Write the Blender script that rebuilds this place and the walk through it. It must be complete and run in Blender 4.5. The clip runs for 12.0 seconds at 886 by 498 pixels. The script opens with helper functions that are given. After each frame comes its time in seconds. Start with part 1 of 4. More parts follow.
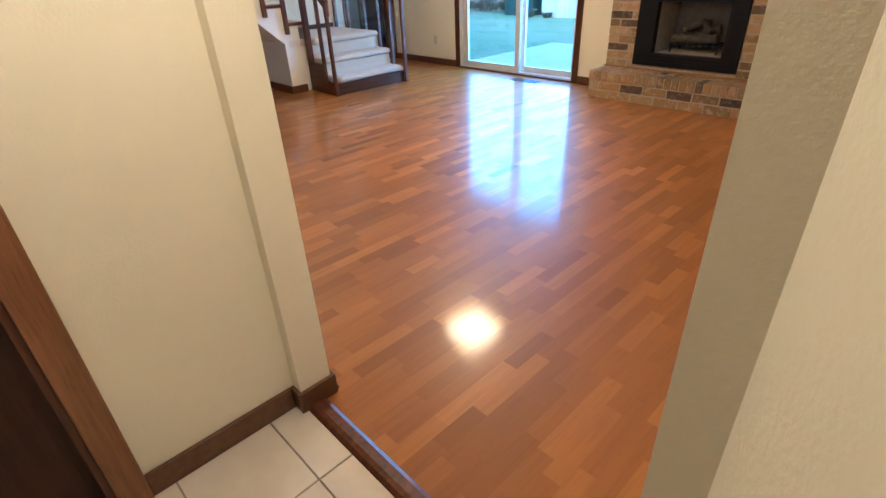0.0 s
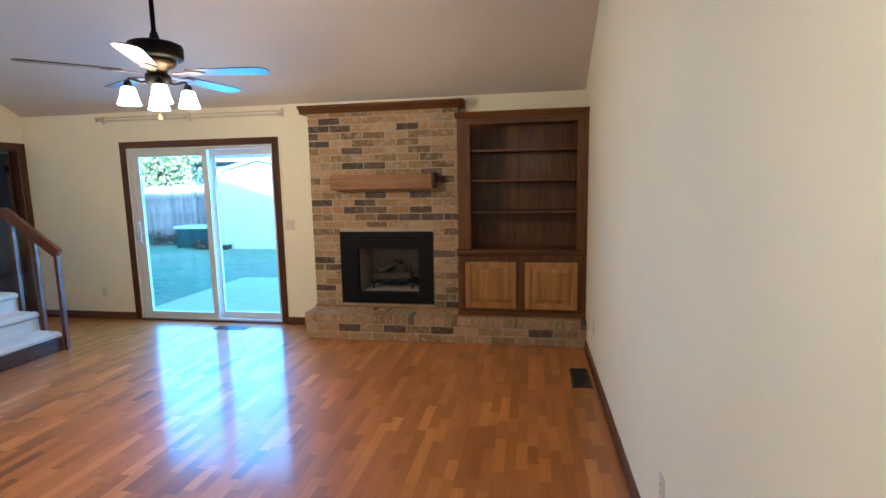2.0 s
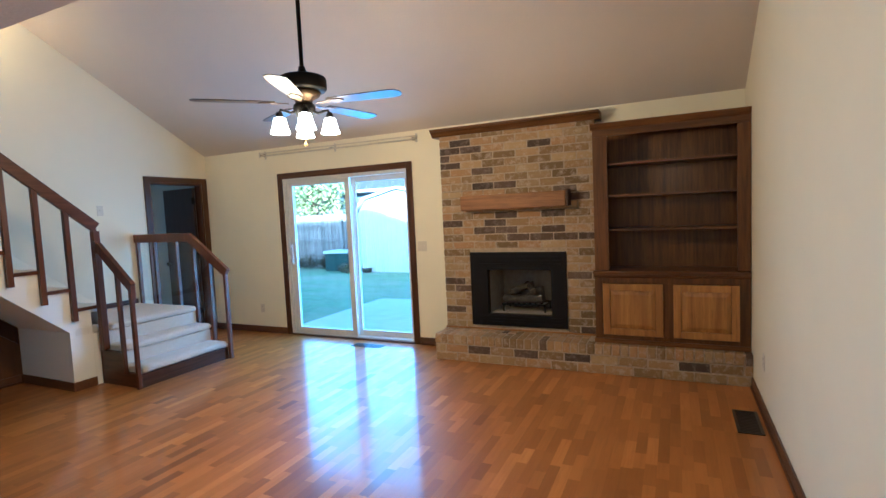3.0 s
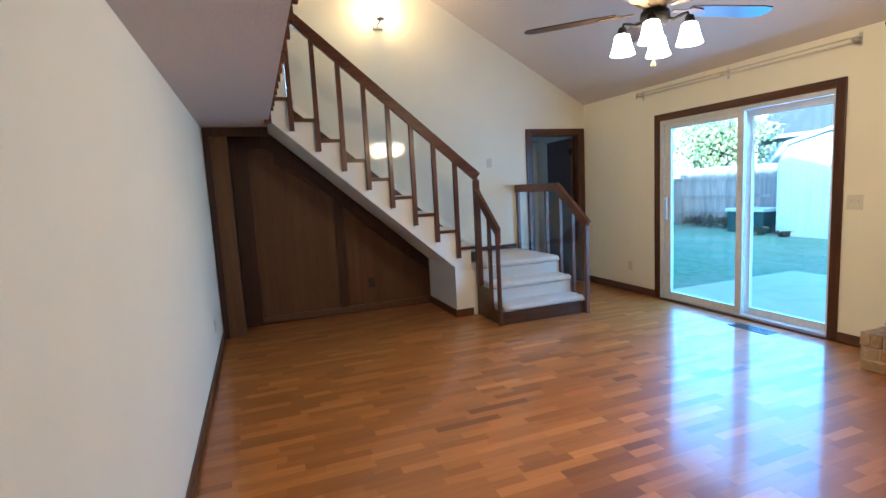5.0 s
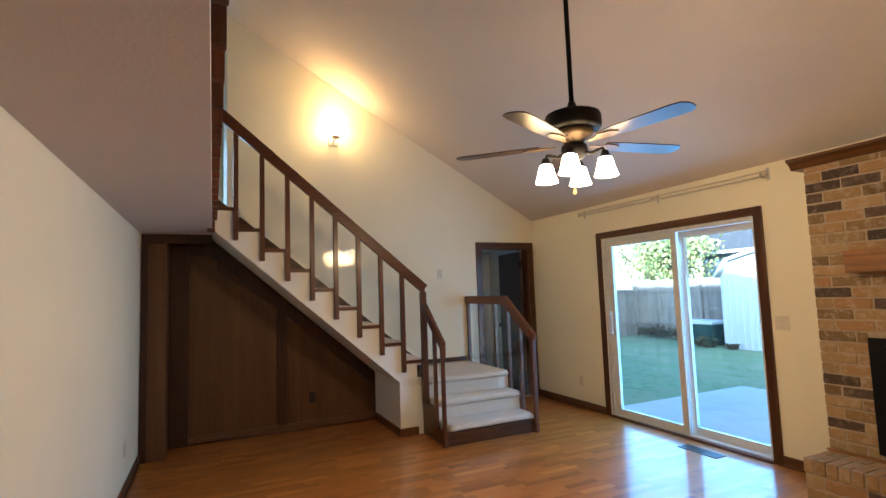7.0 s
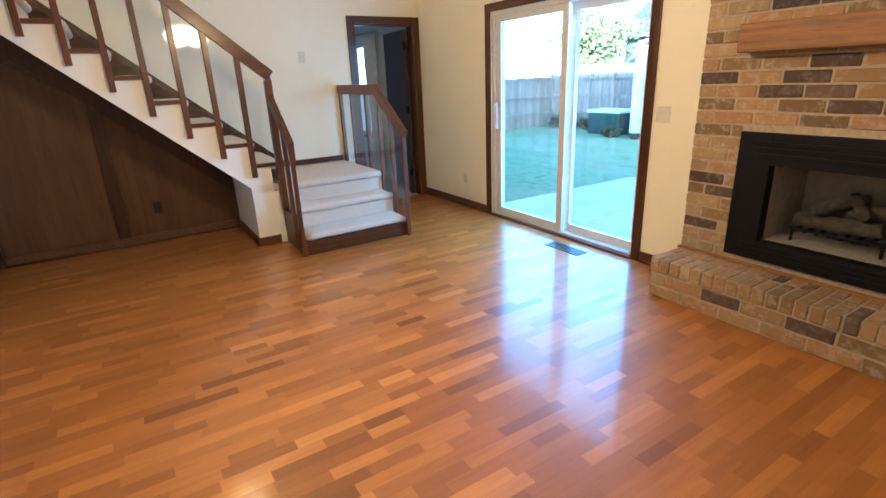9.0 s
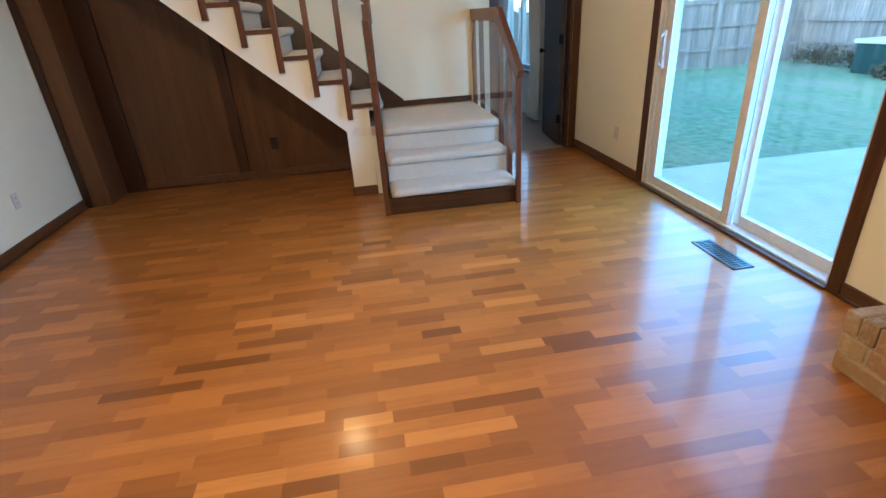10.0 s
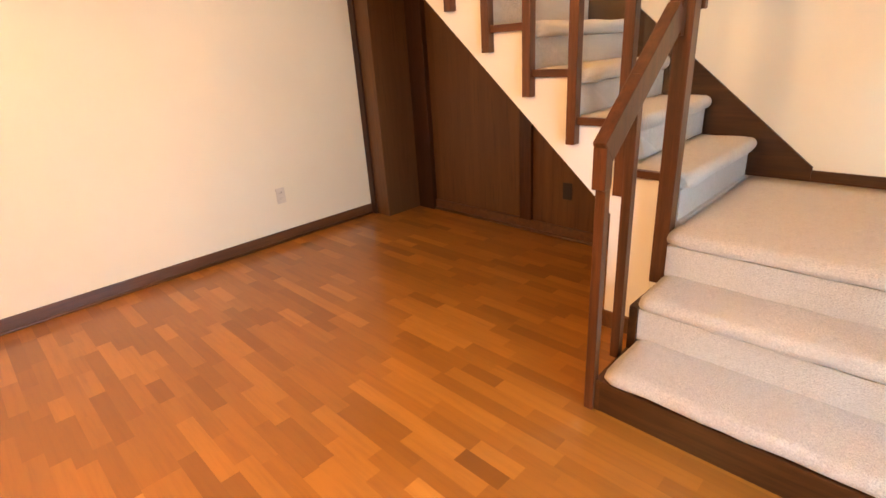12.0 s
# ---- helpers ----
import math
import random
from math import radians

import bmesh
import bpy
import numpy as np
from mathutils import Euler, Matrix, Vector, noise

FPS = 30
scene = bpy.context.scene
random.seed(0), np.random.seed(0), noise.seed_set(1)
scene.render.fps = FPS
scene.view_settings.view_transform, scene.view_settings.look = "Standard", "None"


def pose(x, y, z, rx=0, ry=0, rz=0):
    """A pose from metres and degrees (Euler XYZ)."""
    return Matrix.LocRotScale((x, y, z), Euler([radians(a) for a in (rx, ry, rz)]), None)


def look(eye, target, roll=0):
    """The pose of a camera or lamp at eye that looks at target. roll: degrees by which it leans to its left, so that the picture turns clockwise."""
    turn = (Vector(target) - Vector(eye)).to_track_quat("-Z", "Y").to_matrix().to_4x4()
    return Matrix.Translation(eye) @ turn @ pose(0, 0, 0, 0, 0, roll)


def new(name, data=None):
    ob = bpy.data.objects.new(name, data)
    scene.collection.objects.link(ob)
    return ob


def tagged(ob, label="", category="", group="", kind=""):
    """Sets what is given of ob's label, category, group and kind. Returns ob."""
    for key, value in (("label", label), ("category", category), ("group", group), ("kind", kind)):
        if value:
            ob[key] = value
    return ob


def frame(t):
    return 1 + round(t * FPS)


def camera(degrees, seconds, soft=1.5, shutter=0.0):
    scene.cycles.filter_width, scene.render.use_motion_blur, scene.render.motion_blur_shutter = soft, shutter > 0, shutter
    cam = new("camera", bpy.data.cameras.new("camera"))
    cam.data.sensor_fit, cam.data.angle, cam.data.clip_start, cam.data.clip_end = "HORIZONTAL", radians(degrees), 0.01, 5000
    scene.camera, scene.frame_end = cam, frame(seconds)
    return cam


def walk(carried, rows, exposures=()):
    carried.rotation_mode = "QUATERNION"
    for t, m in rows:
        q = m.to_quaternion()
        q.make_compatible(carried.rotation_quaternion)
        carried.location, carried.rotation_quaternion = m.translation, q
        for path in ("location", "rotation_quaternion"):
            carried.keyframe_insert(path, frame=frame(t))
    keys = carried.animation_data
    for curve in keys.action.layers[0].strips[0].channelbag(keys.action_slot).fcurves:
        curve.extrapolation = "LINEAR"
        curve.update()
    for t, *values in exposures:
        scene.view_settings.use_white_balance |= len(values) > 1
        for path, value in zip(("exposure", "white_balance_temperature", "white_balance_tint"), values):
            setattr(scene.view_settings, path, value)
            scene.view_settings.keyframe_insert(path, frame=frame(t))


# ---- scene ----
cam = camera(83.2, 12.0)
PATH = [
    (0, (0.035, -5.408, 1.318), (-1.231, -4.223, 0.321), -2.6),
    (0.5, (-0.13, -5.248, 1.331), (-1.17, -3.797, 0.43), -1.7),
    (1, (-0.415, -5.253, 1.385), (-1.075, -3.516, 0.645), -0.6),
    (1.5, (-0.499, -5.223, 1.508), (-0.885, -3.319, 1.034), -0.5),
    (2, (-0.522, -5.219, 1.597), (-0.869, -3.267, 1.33), -1.1),
    (2.5, (-0.522, -5.178, 1.601), (-1.104, -3.273, 1.429), -2.2),
    (2.7, (-0.528, -5.137, 1.572), (-1.214, -3.264, 1.417), -2.4),
    (4.3, (-0.665, -4.734, 1.469), (-2.238, -3.518, 1.251), -3.3),
    (4.5, (-0.647, -4.648, 1.471), (-2.308, -3.558, 1.242), -3.0),
    (5, (-0.657, -4.398, 1.433), (-2.518, -3.708, 1.191), -3.1),
    (5.5, (-0.637, -4.19, 1.437), (-2.588, -3.79, 1.255), -3.6),
    (6, (-0.624, -4.091, 1.491), (-2.605, -3.814, 1.505), -3.4),
    (6.5, (-0.624, -4.123, 1.52), (-2.574, -3.705, 1.666), -2.6),
    (7, (-0.63, -4.191, 1.499), (-2.438, -3.354, 1.668), -2.0),
    (7.5, (-0.602, -4.167, 1.501), (-2.157, -2.913, 1.595), -1.5),
    (7.7, (-0.579, -4.1, 1.509), (-2.042, -2.737, 1.54), -1.3),
    (9.3, (-1.005, -3.007, 1.432), (-2.634, -2.166, 0.632), -1.7),
    (9.5, (-1.064, -2.757, 1.386), (-2.775, -2.093, 0.591), -2.7),
    (10, (-1.456, -2.249, 1.404), (-3.248, -2.0, 0.551), -3.7),
    (10.5, (-1.991, -1.878, 1.357), (-3.763, -2.047, 0.446), -3.3),
    (11, (-2.562, -1.571, 1.311), (-4.281, -2.235, 0.534), -2.6),
    (11.5, (-3.09, -1.517, 1.321), (-4.59, -2.582, 0.535), -2.3),
    (12, (-3.705, -1.423, 1.295), (-4.996, -2.753, 0.545), -3.8),
]
EXPOSURES = [(0, 3.43, 4150, 4), (1, 3.26, 3600, -1), (2.5, 3.16, 3900, 0), (4.5, 3.16, 3950, -1), (5.5, 2.98, 4000, 1), (6.5, 2.91, 4450, 3), (7, 2.78, 4650, 3), (7.5, 3.03, 4750, 5), (9.3, 3.53, 4300, 2), (10, 3.26, 4400, 1), (10.5, 3.36, 5050, 7), (11, 3.81, 5850, 13), (11.5, 3.93, 6650, 19), (12, 4.0, 6650, 21)]
SKY, SUN, BULB, SCONCE, HALL_FILL, WINDOW = 0.15, 4.3, 3.2, 1.7, 1.9, 6.6
FAN_COLOUR = (1.0, 0.53, 0.17)
FAN_LIGHT_TURN, BLADE_TURN, FAN_Z = 41, 9, 2.325
FLOOR_ROUGH = 0.38
walk(cam, [(t, look(eye, target, roll)) for t, eye, target, roll in PATH], EXPOSURES)

# ---- sun, sky and lamps ----
SUN_ELEVATION, SUN_BEARING = radians(14.4), radians(145)   # bearing clockwise from +y
world = bpy.data.worlds.new("sky")
scene.world = world
world.use_nodes = True
_nt = world.node_tree
_sky = _nt.nodes.new("ShaderNodeTexSky")
_sky.sky_type, _sky.sun_disc = "NISHITA", False
_sky.sun_elevation, _sky.sun_rotation = SUN_ELEVATION, SUN_BEARING
_nt.links.new(_sky.outputs[0], _nt.nodes["Background"].inputs[0])
_nt.nodes["Background"].inputs[1].default_value = SKY


def lamp(name, kind, energy, colour, m, **more):
    data = bpy.data.lights.new(name, kind)
    data.energy, data.color = energy, colour
    for key, value in more.items():
        setattr(data, key, value)
    ob = new(name, data)
    ob.matrix_world = m
    return ob


_d = Vector((math.sin(SUN_BEARING) * math.cos(SUN_ELEVATION), math.cos(SUN_BEARING) * math.cos(SUN_ELEVATION), math.sin(SUN_ELEVATION)))
lamp("sun", "SUN", SUN, (1, 0.93, 0.82), look(_d * 30, (0, 0, 0)), angle=radians(0.6))

WARM = (1.0, 0.4, 0.03)
FAN = Vector((-2.83, -2.33, 2.3))
for k in range(4):
    a = radians(FAN_LIGHT_TURN + 90 * k)
    lamp("fan_bulb", "POINT", BULB, FAN_COLOUR, pose(FAN.x + 0.165 * math.cos(a), FAN.y + 0.165 * math.sin(a), FAN_Z - 0.235), shadow_soft_size=0.13)
lamp("sconce_bulb", "POINT", SCONCE, WARM, pose(-6.42, -2.86, 3.52), shadow_soft_size=0.05)
# added fill lamp, no known source: brightens the hall walls, leaves south-facing returns dim
lamp("hall_bulb", "POINT", HALL_FILL, (1.0, 0.56, 0.2), pose(-0.62, -5.12, 2.0), shadow_soft_size=0.08)
lamp("window_light", "AREA", WINDOW, (0.36, 0.68, 1.0), look((-4.28, 0.16, 1.03), (-4.28, -3, 0.7)), shape="RECTANGLE", size=1.75, size_y=1.95)
lamp("west_window_light", "AREA", 0.8, (0.75, 0.86, 1.0), look((-8.9, 0.05, 1.3), (-8.9, -3, 1.0)), shape="RECTANGLE", size=1.2, size_y=1.3)
lamp("upper_window_light", "AREA", 1.6, (0.62, 0.8, 1.0), look((-8.6, -4.5, 3.3), (-6, -4.5, 3.2)), shape="RECTANGLE", size=0.5, size_y=1.0)


# ---- materials ----
def mat(name, rough=0.5, metal=0.0, **more):
    m = bpy.data.materials.new(name)
    m.use_nodes = True
    b = m.node_tree.nodes["Principled BSDF"]
    b.inputs["Roughness"].default_value, b.inputs["Metallic"].default_value = rough, metal
    for key, value in more.items():
        b.inputs[key.replace("_", " ")].default_value = value
    return m, m.node_tree, b


def node(nt, kind, **more):
    n = nt.nodes.new(kind)
    for key, value in more.items():
        if key.startswith("i_"):
            n.inputs[key[2:].replace("_", " ")].default_value = value
        else:
            setattr(n, key, value)
    return n


def ramp(nt, source, stops, interpolation="LINEAR"):
    r = nt.nodes.new("ShaderNodeValToRGB")
    r.color_ramp.interpolation = interpolation
    while len(r.color_ramp.elements) < len(stops):
        r.color_ramp.elements.new(0.5)
    for e, (p, c) in zip(r.color_ramp.elements, stops):
        e.position, e.color = p, (*c, 1)
    nt.links.new(source, r.inputs[0])
    return r.outputs[0]


def mixed(nt, a, b, fac, blend="MIX"):
    m = nt.nodes.new("ShaderNodeMix")
    m.data_type, m.blend_type = "RGBA", blend
    for socket, value in ((m.inputs[6], a), (m.inputs[7], b), (m.inputs[0], fac)):
        if isinstance(value, bpy.types.NodeSocket):
            nt.links.new(value, socket)
        elif isinstance(value, tuple):
            socket.default_value = (*value, 1)
        else:
            socket.default_value = value
    return m.outputs[2]


def bump(nt, b, height, strength, distance):
    n = node(nt, "ShaderNodeBump", i_Strength=strength, i_Distance=distance)
    nt.links.new(height, n.inputs["Height"])
    nt.links.new(n.outputs[0], b.inputs["Normal"])


def coords(nt, scale=(1, 1, 1), kind="Object", shift=False):
    c = nt.nodes.new("ShaderNodeTexCoord")
    v = node(nt, "ShaderNodeMapping")
    v.inputs["Scale"].default_value = scale
    nt.links.new(c.outputs[kind], v.inputs[0])
    if shift:
        info = nt.nodes.new("ShaderNodeObjectInfo")
        add = node(nt, "ShaderNodeVectorMath", operation="MULTIPLY_ADD")
        nt.links.new(info.outputs["Random"], add.inputs[0])
        add.inputs[1].default_value = (37, 53, 71)
        nt.links.new(v.outputs[0], add.inputs[2])
        return add.outputs[0]
    return v.outputs[0]


def noise_of(nt, vector, scale, detail=4, rough=0.55, out=0):
    n = node(nt, "ShaderNodeTexNoise", i_Scale=scale, i_Detail=detail, i_Roughness=rough)
    nt.links.new(vector, n.inputs["Vector"])
    return n.outputs[out]


def paint(name, colour, rough=0.6, grain=0.35, spread=0.06, scale=120, deep=0.002):
    """Rolled or sprayed paint: a fine stipple and faint uneven patches."""
    m, nt, b = mat(name, rough)
    v = coords(nt)
    big = noise_of(nt, v, 1.1, 3)
    dark = tuple(c * (1 - spread) for c in colour)
    nt.links.new(ramp(nt, big, [(0.3, dark), (0.7, colour)]), b.inputs["Base Color"])
    bump(nt, b, noise_of(nt, v, scale, 3), grain, deep)
    return m


def wood(name, dark, light, along="Z", rough=0.4, scale=1.0, gloss=0.0, deep=0.001):
    m, nt, b = mat(name, rough)
    stretch = {"X": (0.8, 14, 14), "Y": (14, 0.8, 14), "Z": (14, 14, 0.8)}[along]
    v = coords(nt, tuple(s * scale for s in stretch), shift=True)
    grain = noise_of(nt, v, 2.2, 6, 0.65)
    fine = noise_of(nt, v, 14, 4)
    colour = ramp(nt, grain, [(0.3, dark), (0.52, tuple((p + q) / 2 for p, q in zip(dark, light))), (0.7, light)])
    colour = mixed(nt, colour, tuple(c * 0.6 for c in dark), ramp(nt, fine, [(0.56, (0, 0, 0)), (0.72, (0.55, 0.55, 0.55))]))
    info = nt.nodes.new("ShaderNodeObjectInfo")
    hue = node(nt, "ShaderNodeHueSaturation")
    spread = node(nt, "ShaderNodeMapRange", i_To_Min=0.85, i_To_Max=1.15)
    nt.links.new(info.outputs["Random"], spread.inputs[0])
    nt.links.new(spread.outputs[0], hue.inputs["Value"])
    nt.links.new(colour, hue.inputs["Color"])
    nt.links.new(hue.outputs[0], b.inputs["Base Color"])
    b.inputs["Coat Weight"].default_value = gloss
    b.inputs["Coat Roughness"].default_value = 0.2
    bump(nt, b, fine, 0.25, deep)
    return m


def strip_floor(name, islands):
    """Three-strip oak laminate; each strip has its own tone."""
    m, nt, b = mat(name, 0.3)
    pick = nt.nodes.new("ShaderNodeNewGeometry" if islands else "ShaderNodeObjectInfo").outputs["Random Per Island" if islands else "Random"]
    tone = ramp(nt, pick, [(0.0, (0.22, 0.072, 0.009)), (0.5, (0.36, 0.133, 0.016)), (1.0, (0.48, 0.195, 0.028))] if islands else [(0.0, (0.17, 0.06, 0.008)), (0.12, (0.26, 0.096, 0.012)), (0.5, (0.36, 0.135, 0.017)), (0.88, (0.43, 0.168, 0.022)), (1.0, (0.52, 0.225, 0.037))])
    v = coords(nt, (16, 1.1, 1), "Object")
    shift = node(nt, "ShaderNodeVectorMath", operation="MULTIPLY_ADD")
    nt.links.new(pick, shift.inputs[0])
    shift.inputs[1].default_value = (31, 17, 5)
    nt.links.new(v, shift.inputs[2])
    grain = noise_of(nt, shift.outputs[0], 3.0, 6, 0.65)
    fine = noise_of(nt, shift.outputs[0], 22, 3)
    tone = mixed(nt, tone, (0.15, 0.055, 0.018), ramp(nt, grain, [(0.45, (0, 0, 0)), (0.75, (0.3, 0.3, 0.3))]))
    nt.links.new(tone, b.inputs["Base Color"])
    g = coords(nt, (1, 1, 1), "Object")
    wear = noise_of(nt, g, 1.7, 4)
    nt.links.new(ramp(nt, wear, [(0.3, (FLOOR_ROUGH,) * 3), (0.75, (FLOOR_ROUGH + 0.08,) * 3)]), b.inputs["Roughness"])
    b.inputs["Coat Weight"].default_value = 0.6
    b.inputs["Coat Roughness"].default_value = 0.115
    b.inputs["Coat IOR"].default_value = 1.45
    return m


def brick_mat(name, tones, smear):
    """Tumbled brick: a tone for each brick, smears of mortar, pits."""
    m, nt, b = mat(name, 0.88)
    info = nt.nodes.new("ShaderNodeObjectInfo")
    base = ramp(nt, info.outputs["Random"], tones)
    v = coords(nt, shift=True)
    blot = noise_of(nt, v, 16, 5, 0.7)
    base = mixed(nt, base, (0.5, 0.42, 0.33), ramp(nt, blot, [(0.5, (0, 0, 0)), (0.7, (smear,) * 3)]))
    base = mixed(nt, base, (0.12, 0.08, 0.06), ramp(nt, noise_of(nt, v, 60, 3), [(0.62, (0, 0, 0)), (0.75, (0.6, 0.6, 0.6))]))
    nt.links.new(base, b.inputs["Base Color"])
    bump(nt, b, noise_of(nt, v, 70, 5, 0.7), 0.6, 0.006)
    return m


def carpet_mat(name, colour):
    m, nt, b = mat(name, 0.95)
    v = coords(nt)
    tuft = noise_of(nt, v, 190, 3, 0.7)
    patch = noise_of(nt, v, 9, 3)
    c = ramp(nt, tuft, [(0.3, tuple(x * 0.62 for x in colour)), (0.65, colour)])
    c = mixed(nt, c, tuple(x * 0.8 for x in colour), ramp(nt, patch, [(0.45, (0, 0, 0)), (0.7, (0.6, 0.6, 0.6))]))
    nt.links.new(c, b.inputs["Base Color"])
    fleck = noise_of(nt, v, 45, 4, 0.7)
    nt.links.new(mixed(nt, c, tuple(x * k for x, k in zip(colour, (0.55, 0.5, 0.42))), ramp(nt, fleck, [(0.5, (0, 0, 0)), (0.75, (0.4, 0.4, 0.4))])), b.inputs["Base Color"])
    b.inputs["Sheen Weight"].default_value = 0.25
    bump(nt, b, mixed(nt, tuft, fleck, 0.5), 0.9, 0.012)
    return m


def plain(name, colour, rough=0.4, metal=0.0, scale=30, spread=0.12, deep=0.0006):
    m, nt, b = mat(name, rough, metal)
    v = coords(nt, shift=True)
    n = noise_of(nt, v, scale, 4)
    nt.links.new(ramp(nt, n, [(0.3, tuple(c * (1 - spread) for c in colour)), (0.7, colour)]), b.inputs["Base Color"])
    bump(nt, b, n, 0.2, deep)
    return m


def glow(name, colour, strength):
    m, nt, b = mat(name, 0.3)
    b.inputs["Base Color"].default_value = (0.9, 0.88, 0.82, 1)
    b.inputs["Emission Color"].default_value = (*colour, 1)
    b.inputs["Emission Strength"].default_value = strength
    return m


M_WALL = paint("cream_wall_paint", (0.8, 0.735, 0.55), 0.6, 0.35, 0.06)
M_CEIL = paint("textured_ceiling_paint", (0.6, 0.53, 0.47), 0.85, 0.45, 0.05, 60, 0.004)
M_WHITE = paint("white_paint", (0.8, 0.78, 0.72), 0.55, 0.2, 0.04)
M_VINYL = plain("white_vinyl", (0.66, 0.65, 0.62), 0.4)
M_TRIM = wood("dark_stained_trim", (0.035, 0.012, 0.003), (0.1, 0.037, 0.01), "Z", 0.38, 1, 0.2)
M_TRIM_X = wood("dark_stained_trim_across", (0.035, 0.012, 0.003), (0.1, 0.037, 0.01), "X", 0.38, 1, 0.2)
M_TRIM_Y = wood("dark_stained_trim_deep", (0.035, 0.012, 0.003), (0.1, 0.037, 0.01), "Y", 0.38, 1, 0.2)
M_RAIL = wood("reddish_brown_rail_wood", (0.055, 0.016, 0.004), (0.13, 0.04, 0.012), "Z", 0.33, 1.2, 0.3)
M_RAIL_L = wood("reddish_brown_rail_wood_long", (0.055, 0.016, 0.004), (0.13, 0.04, 0.012), "Y", 0.33, 1.2, 0.3)
M_FRAME = wood("dark_panel_frame", (0.024, 0.008, 0.002), (0.055, 0.02, 0.006), "Z", 0.42, 1, 0.1)
M_CASING = wood("orange_brown_casing", (0.12, 0.045, 0.012), (0.24, 0.1, 0.03), "Z", 0.4, 1, 0.15)
M_BASE = wood("brown_baseboard_wood", (0.06, 0.024, 0.008), (0.13, 0.052, 0.016), "X", 0.4, 1, 0.15)
M_PANEL = wood("brown_wall_panelling", (0.07, 0.03, 0.009), (0.11, 0.05, 0.017), "Z", 0.42, 0.3, 0.1)
M_CASE = wood("brown_cabinet_wood", (0.045, 0.017, 0.0025), (0.14, 0.055, 0.007), "Z", 0.4, 0.9, 0.15)
M_CASE_X = wood("brown_cabinet_wood_across", (0.045, 0.017, 0.0025), (0.14, 0.055, 0.007), "X", 0.4, 0.9, 0.15)
M_OAK = wood("honey_oak", (0.2, 0.085, 0.01), (0.4, 0.19, 0.024), "Z", 0.4, 0.7, 0.15)
M_MANTEL = wood("rustic_mantel_wood", (0.12, 0.045, 0.007), (0.34, 0.15, 0.025), "X", 0.6, 0.8, 0.0, 0.004)
M_DOOR = wood("grey_brown_door_wood", (0.03, 0.015, 0.008), (0.052, 0.029, 0.017), "Z", 0.45, 0.7)
M_STRIP = strip_floor("oak_strip", False)
M_STRIPS = strip_floor("oak_strips", True)
M_UNDER = plain("floor_joint", (0.24, 0.09, 0.018), 0.25)
M_BRICK = brick_mat("tumbled_brick", [(0.0, (0.13, 0.085, 0.036)), (0.2, (0.23, 0.147, 0.06)), (0.45, (0.32, 0.205, 0.085)), (0.6, (0.31, 0.175, 0.07)), (0.8, (0.37, 0.26, 0.12)), (1.0, (0.23, 0.155, 0.07))], 0.6)
M_BRICK_DARK = brick_mat("fired_dark_brick", [(0.0, (0.045, 0.03, 0.025)), (0.5, (0.08, 0.05, 0.036)), (1.0, (0.12, 0.08, 0.055))], 0.25)
M_MORTAR = plain("pale_mortar", (0.43, 0.34, 0.23), 0.95, 0, 40, 0.3, 0.004)
M_CARPET = carpet_mat("oatmeal_carpet", (0.67, 0.61, 0.51))
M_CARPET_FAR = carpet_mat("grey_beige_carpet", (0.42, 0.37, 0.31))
M_TILE = plain("cream_ceramic_tile", (0.72, 0.63, 0.5), 0.3, 0, 7, 0.14)
M_GROUT = plain("grey_grout", (0.33, 0.28, 0.22), 0.9)
M_BLACK = plain("black_enamel", (0.008, 0.008, 0.01), 0.5)
M_BRONZE = plain("dark_bronze", (0.006, 0.005, 0.0045), 0.5, 0.0)
M_BRASS = plain("antique_brass", (0.09, 0.06, 0.03), 0.4, 0.6)
M_BLADE = plain("dark_walnut_blade", (0.028, 0.016, 0.011), 0.3, 0, 12, 0.4)
M_CHROME = plain("brushed_nickel", (0.6, 0.57, 0.52), 0.3, 0.9)
M_PLATE = plain("ivory_plate", (0.66, 0.6, 0.48), 0.4)
M_DARKPLATE = plain("brown_plate", (0.014, 0.008, 0.005), 0.6)
# near-black colour that stands for the shade inside slots and ducts
M_HOLE_SHADE = plain("painted_hole_shade", (0.02, 0.02, 0.02), 0.6)
M_FIREBRICK = plain("grey_refractory_panel", (0.34, 0.31, 0.27), 0.95, 0, 20, 0.25, 0.004)
M_LOG = plain("grey_charred_log", (0.08, 0.066, 0.054), 0.95, 0, 25, 0.6, 0.02)
M_VENT = plain("bronze_register", (0.07, 0.06, 0.05), 0.35, 0.6)
M_ROD = plain("cream_curtain_rod", (0.62, 0.56, 0.46), 0.4)
M_SHADE = glow("frosted_lit_glass", (1.0, 0.76, 0.48), 1.6)
M_SCONCE = glow("sconce_lit_glass", (1.0, 0.64, 0.28), 2.2)
M_CURTAIN = plain("sheer_white_curtain", (0.75, 0.75, 0.72), 0.8, 0, 8, 0.08)
M_FENCE = wood("weathered_grey_fence", (0.2, 0.17, 0.14), (0.42, 0.37, 0.31), "Z", 0.85, 0.5)
M_SHED = plain("pale_painted_siding", (0.72, 0.72, 0.7), 0.7)
M_SHINGLE = plain("dark_roof_shingles", (0.09, 0.085, 0.09), 0.9, 0, 30, 0.5)
M_SLATE = plain("slate_blue_siding", (0.16, 0.19, 0.23), 0.8)
# shed shingles lightened: sun bloom over the roof edge is put into the colour
M_SHED_ROOF_GLARE = plain("glare_paled_shingles", (0.5, 0.5, 0.51), 0.9, 0, 30, 0.3)
